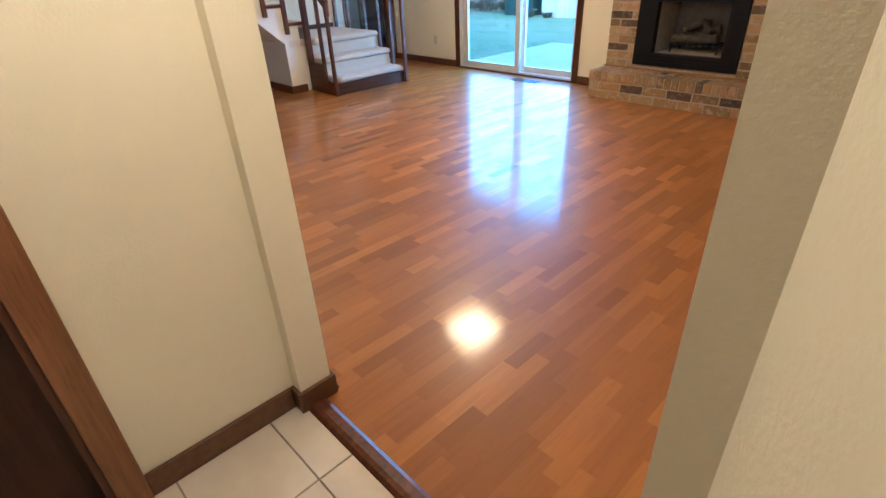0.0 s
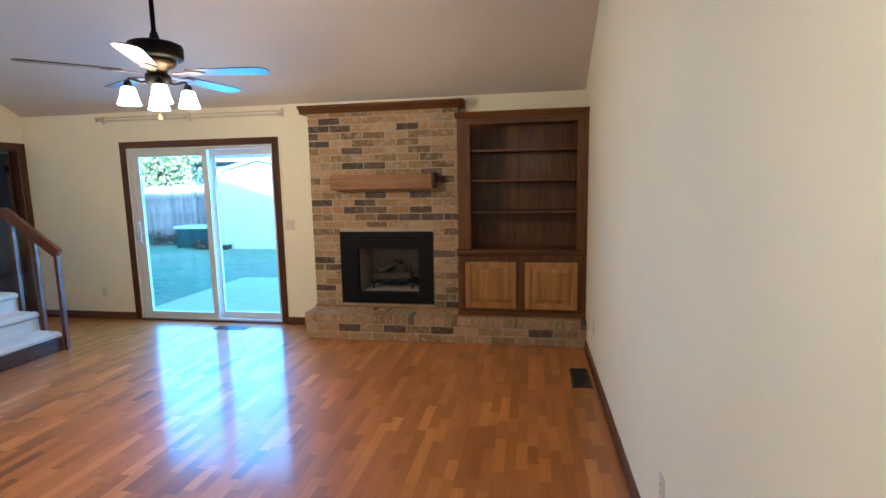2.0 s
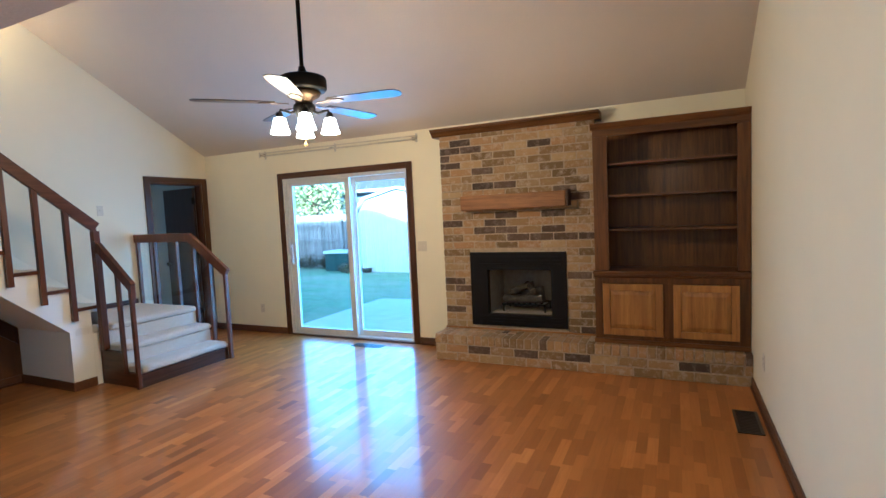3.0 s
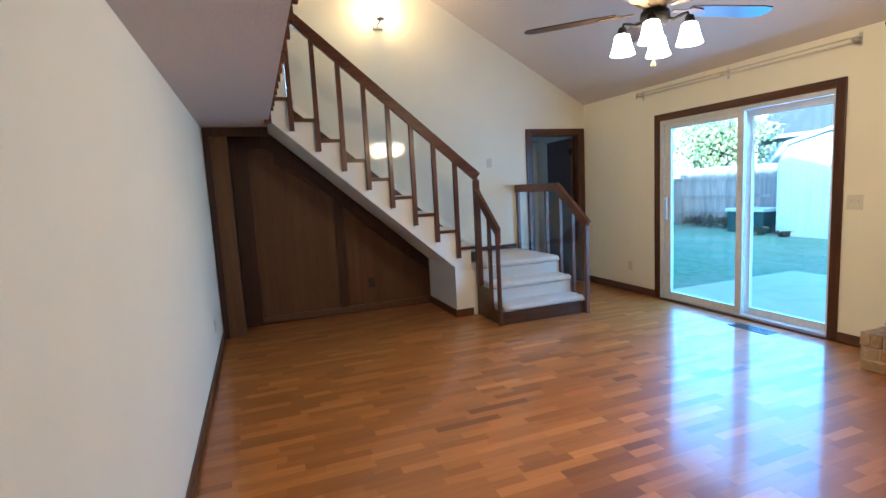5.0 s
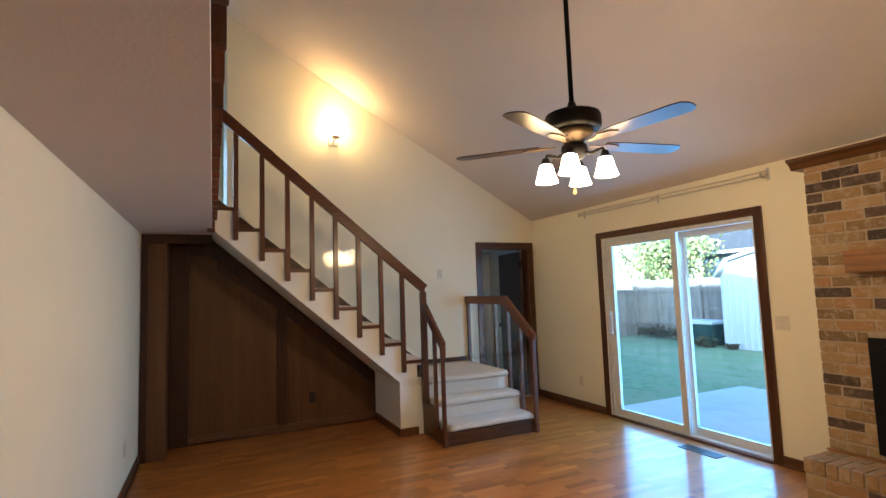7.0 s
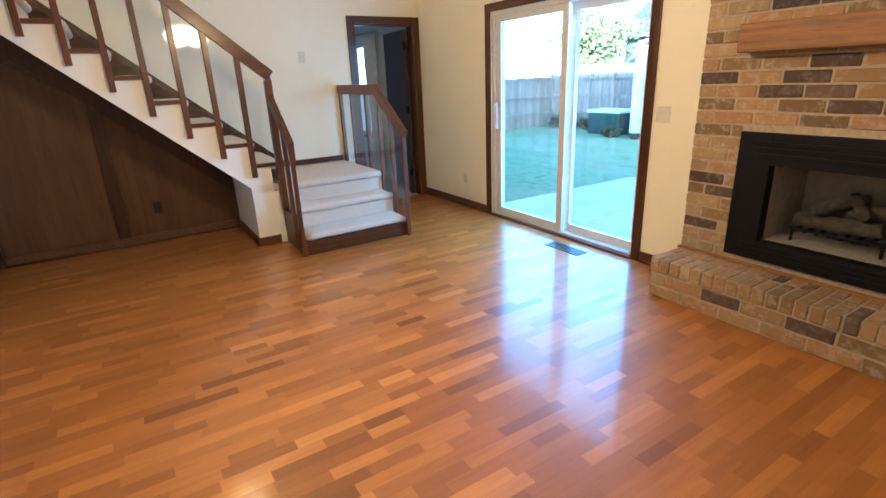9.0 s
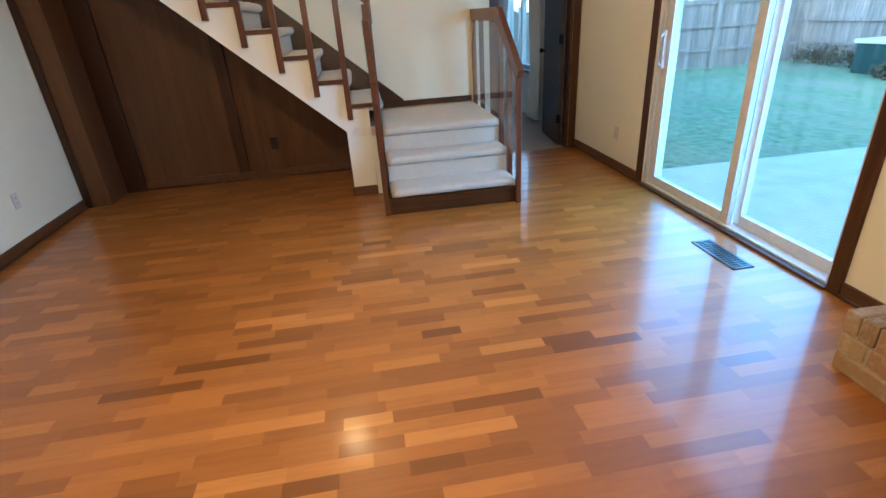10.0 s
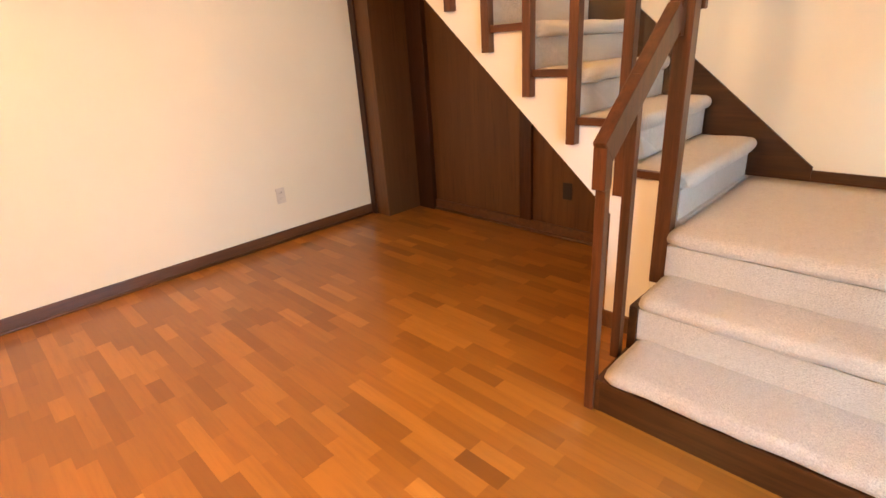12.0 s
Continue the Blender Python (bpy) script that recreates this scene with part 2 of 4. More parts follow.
M_CONCRETE = plain("pale_concrete", (0.62, 0.6, 0.57), 0.9, 0, 5, 0.18, 0.003)
M_BARK = plain("brown_bark", (0.12, 0.09, 0.065), 0.95, 0, 20, 0.5, 0.02)
M_BIN = plain("dark_green_box", (0.03, 0.06, 0.05), 0.5)


for m, amount in ((M_BLACK, 0.12), (M_BRONZE, 0.15), (M_TRIM, 0.3), (M_TRIM_X, 0.3), (M_TRIM_Y, 0.3), (M_FRAME, 0.3), (M_RAIL, 0.3), (M_RAIL_L, 0.3), (M_CASE, 0.3), (M_CASE_X, 0.3), (M_STRIP, 0.3), (M_STRIPS, 0.3), (M_PANEL, 0.3)):
    m.node_tree.nodes["Principled BSDF"].inputs["Specular IOR Level"].default_value = amount


def leaf_mat(name, a, c):
    m, nt, b = mat(name, 0.6)
    g = nt.nodes.new("ShaderNodeNewGeometry")
    nt.links.new(ramp(nt, g.outputs["Random Per Island"], [(0, a), (1, c)]), b.inputs["Base Color"])
    b.inputs["Transmission Weight"].default_value = 0.0
    return m


M_LEAF = leaf_mat("tree_leaves", (0.1, 0.15, 0.05), (0.4, 0.36, 0.13))
M_SHRUB = leaf_mat("shrub_leaves", (0.05, 0.07, 0.02), (0.14, 0.08, 0.05))


def glass_mat(name, tint, least):
    m = bpy.data.materials.new(name)
    m.use_nodes = True
    nt = m.node_tree
    out = nt.nodes["Material Output"]
    nt.nodes.remove(nt.nodes["Principled BSDF"])
    clear = nt.nodes.new("ShaderNodeBsdfTransparent")
    clear.inputs[0].default_value = (*tint, 1)
    gloss = node(nt, "ShaderNodeBsdfGlossy", i_Roughness=0.02)
    facing = node(nt, "ShaderNodeLayerWeight", i_Blend=0.5)
    power = node(nt, "ShaderNodeMath", operation="POWER")
    power.inputs[1].default_value = 4.0
    fres = node(nt, "ShaderNodeMath", operation="MULTIPLY_ADD")
    fres.inputs[1].default_value, fres.inputs[2].default_value = 0.5, least
    nt.links.new(facing.outputs["Facing"], power.inputs[0])
    nt.links.new(power.outputs[0], fres.inputs[0])
    mix = nt.nodes.new("ShaderNodeMixShader")
    nt.links.new(fres.outputs[0], mix.inputs[0])
    nt.links.new(clear.outputs[0], mix.inputs[1])
    nt.links.new(gloss.outputs[0], mix.inputs[2])
    nt.links.new(mix.outputs[0], out.inputs[0])
    return m


M_GLASS = glass_mat("window_glass", (0.88, 0.93, 0.95), 0.035)
M_ACRYLIC = glass_mat("clear_acrylic", (0.975, 0.98, 0.975), 0.03)


def ground_mat():
    m, nt, b = mat("lawn_ground", 0.9)
    v = coords(nt)
    c = ramp(nt, noise_of(nt, v, 9, 8, 0.75), [(0.35, (0.1, 0.16, 0.06)), (0.65, (0.34, 0.42, 0.2))])
    c = mixed(nt, c, (0.36, 0.32, 0.22), ramp(nt, noise_of(nt, coords(nt, (0.5, 1.6, 1)), 0.9, 7, 0.75), [(0.42, (0, 0, 0)), (0.68, (0.7, 0.7, 0.7))]))
    nt.links.new(c, b.inputs["Base Color"])
    bump(nt, b, noise_of(nt, v, 60, 4), 0.6, 0.02)
    return m


M_LAWN = ground_mat()


# ---- building helpers ----
def box_into(bm, x0, x1, y0, y1, z0, z1, bevel=0.0):
    r = bmesh.ops.create_cube(bm, size=1.0, matrix=Matrix.LocRotScale(((x0 + x1) / 2, (y0 + y1) / 2, (z0 + z1) / 2), None, (x1 - x0, y1 - y0, z1 - z0)))
    if bevel:
        edges = list({e for v in r["verts"] for e in v.link_edges})
        bmesh.ops.bevel(bm, geom=edges, offset=bevel, segments=2, profile=0.5, affect="EDGES")


def box(x0, x1, y0, y1, z0, z1, bevel=0.0):
    bm = bmesh.new()
    box_into(bm, x0, x1, y0, y1, z0, z1, bevel)
    return bm


def prism(points, axis, a, c, bevel=0.0):
    """A flat outline (in the two other axes, in order) drawn out along axis from a to c."""
    bm = bmesh.new()
    def put(p, q, r):
        return {"X": (r, p, q), "Y": (p, r, q), "Z": (p, q, r)}[axis]
    low = [bm.verts.new(put(p, q, a)) for p, q in points]
    high = [bm.verts.new(put(p, q, c)) for p, q in points]
    bm.faces.new(low)
    bm.faces.new(high[::-1])
    n = len(points)
    for i in range(n):
        bm.faces.new((low[(i + 1) % n], low[i], high[i], high[(i + 1) % n]))
    bmesh.ops.recalc_face_normals(bm, faces=bm.faces)
    if bevel:
        bmesh.ops.bevel(bm, geom=list(bm.edges), offset=bevel, segments=2, profile=0.5, affect="EDGES")
    return bm


def lathe(profile, steps=24, centre=(0, 0, 0)):
    bm = bmesh.new()
    rings = []
    for r, z in profile:
        rings.append([bm.verts.new((centre[0] + r * math.cos(2 * math.pi * k / steps), centre[1] + r * math.sin(2 * math.pi * k / steps), centre[2] + z)) for k in range(steps)])
    for lo, hi in zip(rings, rings[1:]):
        for k in range(steps):
            bm.faces.new((lo[k], lo[(k + 1) % steps], hi[(k + 1) % steps], hi[k]))
    if profile[0][0] > 1e-4:
        bm.faces.new(rings[0][::-1])
    if profile[-1][0] > 1e-4:
        bm.faces.new(rings[-1])
    bmesh.ops.remove_doubles(bm, verts=bm.verts, dist=1e-5)
    bmesh.ops.recalc_face_normals(bm, faces=bm.faces)
    for f in bm.faces:
        f.smooth = True
    return bm


def tube(points, radius, sides=10):
    bm = bmesh.new()
    pts = [Vector(p) for p in points]
    rings = []
    for i, p in enumerate(pts):
        d = (pts[min(i + 1, len(pts) - 1)] - pts[max(i - 1, 0)]).normalized()
        q = d.to_track_quat("Z", "Y")
        r = radius[i] if isinstance(radius, (list, tuple)) else radius
        rings.append([bm.verts.new(p + q @ Vector((r * math.cos(2 * math.pi * k / sides), r * math.sin(2 * math.pi * k / sides), 0))) for k in range(sides)])
    for lo, hi in zip(rings, rings[1:]):
        for k in range(sides):
            f = bm.faces.new((lo[k], lo[(k + 1) % sides], hi[(k + 1) % sides], hi[k]))
            f.smooth = True
    bm.faces.new(rings[0][::-1])
    bm.faces.new(rings[-1])
    bmesh.ops.recalc_face_normals(bm, faces=bm.faces)
    return bm


def beam(p, q, w, h, bevel=0.004):
    """A straight bar from p to q, w wide (level) and h deep."""
    p, q = Vector(p), Vector(q)
    bm = bmesh.new()
    d = q - p
    t = d.to_track_quat("X", "Z").to_matrix().to_4x4()
    r = bmesh.ops.create_cube(bm, size=1.0, matrix=Matrix.Translation((p + q) / 2) @ t @ Matrix.Diagonal((d.length, w, h, 1)))
    if bevel:
        bmesh.ops.bevel(bm, geom=list(bm.edges), offset=bevel, segments=2, profile=0.5, affect="EDGES")
    return bm


def part(name, bm, material, parent=None, label=""):
    me = bpy.data.meshes.new(name)
    bm.to_mesh(me)
    bm.free()
    me.materials.append(material)
    ob = new(name, me)
    if parent is not None:
        ob.parent = parent
        ob.matrix_parent_inverse = parent.matrix_world.inverted()
    if label:
        tagged(ob, label)
    return ob


def thing(name, at, label, category, group=""):
    ob = new(name)
    ob.matrix_world = Matrix.Translation(at)
    ob.empty_display_size = 0.1
    return tagged(ob, label, category, group)


def structure(name, bm, material, label, category=""):
    return tagged(part(name, bm, material), label, category, kind="structure")


def joined(*bms):
    bm = bmesh.new()
    for b in bms:
        me = bpy.data.meshes.new("tmp")
        b.to_mesh(me)
        b.free()
        bm.from_mesh(me)
        bpy.data.meshes.remove(me)
    return bm


# ---- plan ----
W, E, S, N = -6.6, 0.0, -4.82, 0.0          # inner faces of the room
PITCH = 0.56                                  # rise of the ceiling towards the south
NORTH_TOP = 2.465


def roof_z(y):
    return NORTH_TOP - PITCH * y


# north wall with the sliding door's opening
SX0, SX1, STOP = -5.2, -3.35, 2.05
bm = box(W - 0.15, SX0, 0, 0.16, -0.15, NORTH_TOP + 0.02)
box_into(bm, SX1, -2.39, 0, 0.16, -0.15, NORTH_TOP + 0.02)
box_into(bm, -1.66, 0.14, 0, 0.16, -0.15, NORTH_TOP + 0.02)
box_into(bm, -2.39, -1.66, 0, 0.16, -0.15, 0.4)
box_into(bm, -2.39, -1.66, 0, 0.16, 0.93, NORTH_TOP + 0.02)
box_into(bm, -2.5, -1.55, 0.43, 0.5, 0.2, 1.1)
box_into(bm, SX0, SX1, 0, 0.16, STOP, NORTH_TOP + 0.02)
box_into(bm, SX0, SX1, 0, 0.16, -0.15, -0.004)
structure("wall_north", bm, M_WALL, "cream painted wall with a sliding door opening", "wall")
# east wall
structure("wall_east", prism([(S - 0.115, -0.15), (0, -0.15), (0, NORTH_TOP), (S - 0.115, roof_z(S - 0.115))], "X", 0, 0.14), M_WALL, "long cream painted side wall with two outlets", "wall")
# west wall: door opening, and the opening to the upstairs hall
UP = 2.355
bm = prism([(-0.09, 2.075), (0, 2.075), (0, NORTH_TOP), (-4.05, roof_z(-4.05)), (-4.05, UP), (-4.05, 0), (-0.865, 0), (-0.865, 2.075)], "X", W - 0.12, W)
box_into(bm, W - 0.12, W, -0.09, 0, 0, 2.075)
bm2 = prism([(-4.05, 0), (-4.05, 2.2), (-6.0, 2.2), (-6.0, 0)], "X", W - 0.12, W)
bm3 = prism([(-4.05, 4.68), (-4.05, roof_z(-4.05)), (-5.6, roof_z(-5.6)), (-5.6, 4.68)], "X", W - 0.12, W)
structure("wall_west", joined(bm, bm2, bm3), M_WALL, "tall cream painted gable wall beside the stairs", "wall")
# south wall under the loft, with the opening to the hall between its two jambs
JL, JR = -1.2, -0.072
bm = box(W, JL, S - 0.115, S, 0, 2.15)
structure("wall_south", bm, M_WALL, "cream painted wall under the loft", "wall")
structure("wall_jamb", box(JR, 0, -5.02, S, 0, 2.15), M_WALL, "narrow cream jamb beside the opening", "wall")
# hall
structure("wall_hall_west", box(-1.39, -1.25, -5.49, S - 0.115, 0, 2.15), M_WALL, "cream painted hall wall beside the opening", "wall")
structure("wall_hall_west_far", box(-1.39, -1.25, -8.0, -6.3, 0, 2.15), M_WALL, "cream painted hall wall", "wall")
structure("wall_hall_west_over", box(-1.39, -1.25, -6.3, -5.49, 2.06, 2.15), M_WALL, "cream wall over the hall door", "wall")
structure("wall_hall_east", prism([(0.0, -5.02), (-0.013, -5.02), (0.5, -5.8), (0.5, -8.0), (0.6, -8.0), (0.6, -4.9), (0.0, -4.9)], "Z", 0, 2.15), M_WALL, "cream painted hall wall", "wall")
structure("wall_hall_south", box(-1.39, 0.6, -8.14, -8.0, 0, 2.15), M_WALL, "cream painted end wall of the hall", "wall")
structure("wall_closet", box(-2.4, -2.3, -6.5, S - 0.115, 0, 2.15), M_WALL, "plain wall behind the hall door", "wall")
# loft: its soffit over the south end, its floor and back wall
structure("ceiling_soffit", box(W, 0.56, -8.14, -4.2, 2.151, 2.2), M_CEIL, "flat textured ceiling under the loft", "ceiling")
structure("loft_floor", box(W - 2.6, 0.56, -8.14, -4.2, 2.2, UP), M_WHITE, "loft floor edge", "floor")
structure("wall_loft_south", box(W - 2.6, 0.14, -5.74, -5.6, UP, 5.7), M_WALL, "cream painted wall of the loft", "wall")
structure("wall_loft_east", prism([(S - 0.115, 2.15), (S - 0.115, roof_z(S)), (-5.6, roof_z(-5.6)), (-5.6, 2.15)], "X", 0, 0.14), M_WALL, "cream painted side wall of the loft", "wall")
structure("wall_upper_hall_north", box(W - 2.6, W - 0.12, -4.05, -3.95, UP, 4.8), M_WALL, "grey cream wall of the upstairs hall", "wall")
bm = box(-9.12, -9.0, -5.6, -4.75, UP, 4.8)
box_into(bm, -9.12, -9.0, -4.25, -3.95, UP, 4.8)
box_into(bm, -9.12, -9.0, -4.75, -4.25, UP, 2.7)
box_into(bm, -9.12, -9.0, -4.75, -4.25, 3.8, 4.8)
structure("wall_upper_hall_west", bm, M_WALL, "end wall of the upstairs hall with a narrow window", "wall")
structure("ceiling_upper_hall", box(W - 2.6, W - 0.12, -5.6, -3.95, 4.8, 4.9), M_CEIL, "flat ceiling of the upstairs hall", "ceiling")
structure("ceiling", prism([(0.0, NORTH_TOP), (-5.74, roof_z(-5.74)), (-5.74, roof_z(-5.74) + 0.12), (0.0, NORTH_TOP + 0.12)], "X", W - 0.12, 0.14), M_CEIL, "sloped ceiling with a light mauve-grey texture", "ceiling")
# roof over the whole house
bm = prism([(0.75, 2.35), (-5.5, 5.75), (-11.5, 2.45), (-11.5, 2.33), (-5.5, 5.62), (0.75, 2.25)], "X", -6.9, 0.25)
structure("roof", bm, M_SHINGLE, "dark shingled gable roof", "roof")
structure("roof_west", prism([(0.75, 2.3), (-3.9, 4.95), (-11.5, 2.45), (-11.5, 2.3), (-3.9, 4.92), (0.75, 2.22)], "X", -11.4, -6.92), M_SHINGLE, "dark shingled roof of the west wing", "roof")

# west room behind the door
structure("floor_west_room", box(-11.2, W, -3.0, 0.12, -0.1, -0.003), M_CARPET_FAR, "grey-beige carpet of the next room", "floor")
bm = box(-11.2, -9.7, 0.12, 0.24, 0, 2.4)
box_into(bm, -8.25, W - 0.15, 0.12, 0.24, 0, 2.4)
box_into(bm, -9.7, -8.25, 0.12, 0.24, 0, 0.62)
box_into(bm, -9.7, -8.25, 0.12, 0.24, 2.0, 2.4)
structure("wall_west_room_north", bm, M_WHITE, "pale wall of the next room with a window", "wall")
structure("wall_west_room_west", box(-11.3, -11.2, -3.0, 0.24, 0, 2.4), M_WHITE, "pale wall of the next room", "wall")
structure("wall_west_room_south", box(-11.3, W - 0.12, -3.1, -3.0, 0, 2.4), M_WHITE, "pale wall of the next room", "wall")
structure("ceiling_west_room", box(-11.3, W - 0.12, -3.1, 0.24, 2.4, 2.5), M_CEIL, "ceiling of the next room", "ceiling")

# floor slabs
FLOOR = structure("floor", box(W, E, -4.905, N, -0.1, -0.006), M_UNDER, "glossy reddish-brown three-strip oak floor", "floor")
structure("ground", box(-60, 60, -60, 90, -0.4, -0.12), M_LAWN, "patchy green lawn", "ground")


# ---- baseboards and casings ----
def baseboard(name, x0, x1, y0, y1, h=0.085):
    """A stained board with a rounded shoe at its foot."""
    bm = box(x0, x1, y0, y1, 0.0, h, 0.003)
    if x1 - x0 > 0.3 and name != "baseboard_stair_box_south":
        side = -1 if y1 == 0 else 1
        c = (y0 if side < 0 else y1) + side * 0.001
        bm = joined(bm, tube([(x0, c, 0.009), (x1, c, 0.009)], 0.01, 10))
    elif y1 - y0 > 1:
        bm = joined(bm, tube([(x0 - 0.001, y0, 0.009), (x0 - 0.001, y1, 0.009)], 0.01, 10))
    return structure(name, bm, M_BASE, "brown-stained wooden baseboard", "baseboard")


baseboard("baseboard_east", -0.014, 0, S, -0.48)
baseboard("baseboard_north", W + 0.0, -5.275, -0.014, 0)
baseboard("baseboard_north_east", -3.275, -2.87, -0.014, 0)
baseboard("baseboard_south", -6.175, JL, S, S + 0.014)
baseboard("baseboard_jamb_west", JL, JL + 0.014, S - 0.13, S + 0.014)
baseboard("baseboard_jamb_west_return", -1.25, JL, S - 0.129, S - 0.115)
baseboard("baseboard_hall_west", -1.25, -1.236, -5.415, S - 0.129)
baseboard("baseboard_jamb_east", JR - 0.014, JR, -5.034, S)
baseboard("baseboard_jamb_east_return", JR, -0.02, -5.034, -5.02)
baseboard("baseboard_stair_box", -5.7, -5.686, -2.414, -2.2)
baseboard("baseboard_stair_box_south", W, -5.7, -2.414, -2.4)


def casing(parent, x0, x1, top, y, face, width=0.075, thick=0.018):
    """Door trim on a wall along x; face is -1 or 1."""
    ya, yb = sorted((y, y + face * thick))
    part("casing_side", box(x0 - width, x0, ya, yb, 0, top + width, 0.003), M_TRIM, parent)
    part("casing_side", box(x1, x1 + width, ya, yb, 0, top + width, 0.003), M_TRIM, parent)
    part("casing_head", box(x0, x1, ya, yb, top, top + width, 0.003), M_TRIM_X, parent)


# ---- sliding door ----
slider = tagged(thing("door_1", (-4.27, 0.05, 0), "white vinyl sliding patio door in a dark wooden casing, closed", "sliding door"), kind="structure")
casing(slider, SX0, SX1, STOP, 0, -1)
bm = box(SX0, SX0 + 0.04, 0.01, 0.15, 0.0, STOP)
box_into(bm, SX1 - 0.03, SX1, 0.01, 0.15, 0.0, STOP)
box_into(bm, SX0 + 0.04, SX1 - 0.03, 0.01, 0.15, STOP - 0.04, STOP)
box_into(bm, SX0 + 0.04, SX1 - 0.03, 0.01, 0.15, 0.0, 0.03)
part("door_frame", bm, M_VINYL, slider, "white vinyl outer frame")
part("threshold", box(SX0, SX1, -0.03, 0.01, 0, 0.018, 0.004), M_TRIM_X, slider, "dark wooden sill strip")


def slider_panel(x0, x1, y0, left, right):
    sash = part("sash", joined(box(x0, x0 + left, y0, y0 + 0.04, 0.03, 2.01, 0.003), box(x1 - right, x1, y0, y0 + 0.04, 0.03, 2.01, 0.003),
                box(x0 + left, x1 - right, y0, y0 + 0.04, 1.95, 2.01, 0.003), box(x0 + left, x1 - right, y0, y0 + 0.04, 0.03, 0.1, 0.003)), M_VINYL, slider, "white vinyl sash")
    pane = part("pane", box(x0 + left, x1 - right, y0 + 0.015, y0 + 0.022, 0.1, 1.95), M_GLASS, sash, "clear glass pane")
    pane.visible_shadow = False
    return sash


sash = slider_panel(-5.16, -4.18, 0.03, 0.085, 0.07)
part("handle", joined(box(-5.135, -5.115, 0.0, 0.03, 0.93, 1.2, 0.006), tube([(-5.125, 0.0, 0.95), (-5.11, -0.035, 0.98), (-5.11, -0.035, 1.15), (-5.125, 0.0, 1.18)], 0.008)), M_VINYL, sash, "white pull handle")
slider_panel(-4.2, -3.38, 0.09, 0.06, 0.05)

# ---- curtain rod ----
rod = thing("curtain_rod", (-4.35, -0.01, 2.4), "cream double curtain rod on small brackets above the sliding door, empty", "curtain rod")
part("rear_rod", tube([(-5.5, -0.05, 2.405), (-3.2, -0.05, 2.395)], 0.007), M_ROD, rod)
part("front_rod", tube([(-5.42, -0.04, 2.36), (-5.36, -0.1, 2.36), (-3.22, -0.1, 2.35), (-3.2, -0.04, 2.35)], 0.009), M_ROD, rod)
for x in (-5.46, -4.33, -3.2):
    part("bracket", joined(box(x - 0.012, x + 0.012, -0.006, 0, 2.33, 2.43), box(x - 0.006, x + 0.006, -0.105, -0.004, 2.365, 2.377), box(x - 0.006, x + 0.006, -0.055, -0.004, 2.39, 2.4), box(x - 0.006, x + 0.006, -0.11, -0.1, 2.345, 2.377)), M_CHROME, rod)
part("finial", lathe([(0.0, -0.02), (0.012, -0.012), (0.014, 0.0), (0.009, 0.012), (0.0, 0.016)], 12, (-5.51, -0.05, 2.405)), M_CHROME, rod)


# ---- fireplace ----
hearth = tagged(thing("hearth", (-1.42, -0.24, 0), "raised brick hearth of tan tumbled bricks with pale mortar", "hearth"), kind="structure")
HZ = 0.268
part("mortar", box(-2.84, 0, -0.472, 0, 0, HZ - 0.006), M_MORTAR, hearth)
part("hearth_strip", box(-2.86, -1.245, -0.175, -0.14, HZ + 0.001, HZ + 0.012, 0.003), M_MANTEL, hearth, "thin tan strip along the foot of the chimney breast")
chimney = tagged(thing("chimney_breast", (-2.05, -0.05, HZ), "brick chimney breast of tan, brown and near-black tumbled bricks", "fireplace wall"), kind="structure")
CX0, CX1, CZ1 = -2.86, -1.24, 2.33
FX0, FX1, FZ0, FZ1 = -2.55, -1.535, 0.31, 1.085
bm = box(CX0 + 0.006, FX0, -0.126, -0.002, HZ - 0.005, CZ1)
box_into(bm, FX1, CX1 - 0.006, -0.126, -0.002, HZ - 0.005, CZ1)
box_into(bm, FX0, FX1, -0.126, -0.002, FZ1, CZ1)
box_into(bm, FX0, FX1, -0.126, -0.002, HZ - 0.005, FZ0)
part("mortar", bm, M_MORTAR, chimney)
BX, BZ = 0.242, 0.0775


crown = thing("crown_moulding", (-2.05, -0.1, CZ1), "dark-stained crown moulding along the top of the brick chimney breast", "moulding")
part("cornice", prism([(0, CZ1), (-0.14, CZ1), (-0.15, CZ1 + 0.02), (-0.175, CZ1 + 0.05), (-0.2, CZ1 + 0.06), (-0.2, CZ1 + 0.08), (0, CZ1 + 0.08)], "X", -2.94, -1.19), M_CASE_X, crown)
mantel = thing("mantel_beam", (-2.03, -0.1, 1.54), "rough honey-brown wooden mantel beam fixed to the brick", "mantel")
bm = box(-2.58, -1.5, -0.28, -0.13, 1.53, 1.68, 0.008)
for v in bm.verts:
    v.co += Vector((0, noise.noise(v.co * 9) * 0.008, noise.noise(v.co * 7 + Vector((3, 1, 2))) * 0.008))
part("beam", bm, M_MANTEL, mantel)
part("end_cap", box(-1.5, -1.475, -0.27, -0.13, 1.535, 1.695, 0.004), M_TRIM, mantel, "dark end piece")

fire = thing("fireplace_insert", (-2.04, -0.1, FZ0), "black metal fireplace insert with ceramic logs and a grate, unlit", "fireplace")
IX0, IX1, IZ0, IZ1 = -2.36, -1.69, 0.43, 0.9
bm = box(FX0, IX0, -0.15, -0.07, FZ0, FZ1, 0.004)
box_into(bm, IX1, FX1, -0.15, -0.07, FZ0, FZ1, 0.004)
box_into(bm, IX0, IX1, -0.15, -0.07, IZ1, FZ1, 0.004)
box_into(bm, IX0, IX1, -0.15, -0.07, FZ0, IZ0, 0.004)
part("surround", bm, M_BLACK, fire, "black enamelled surround")
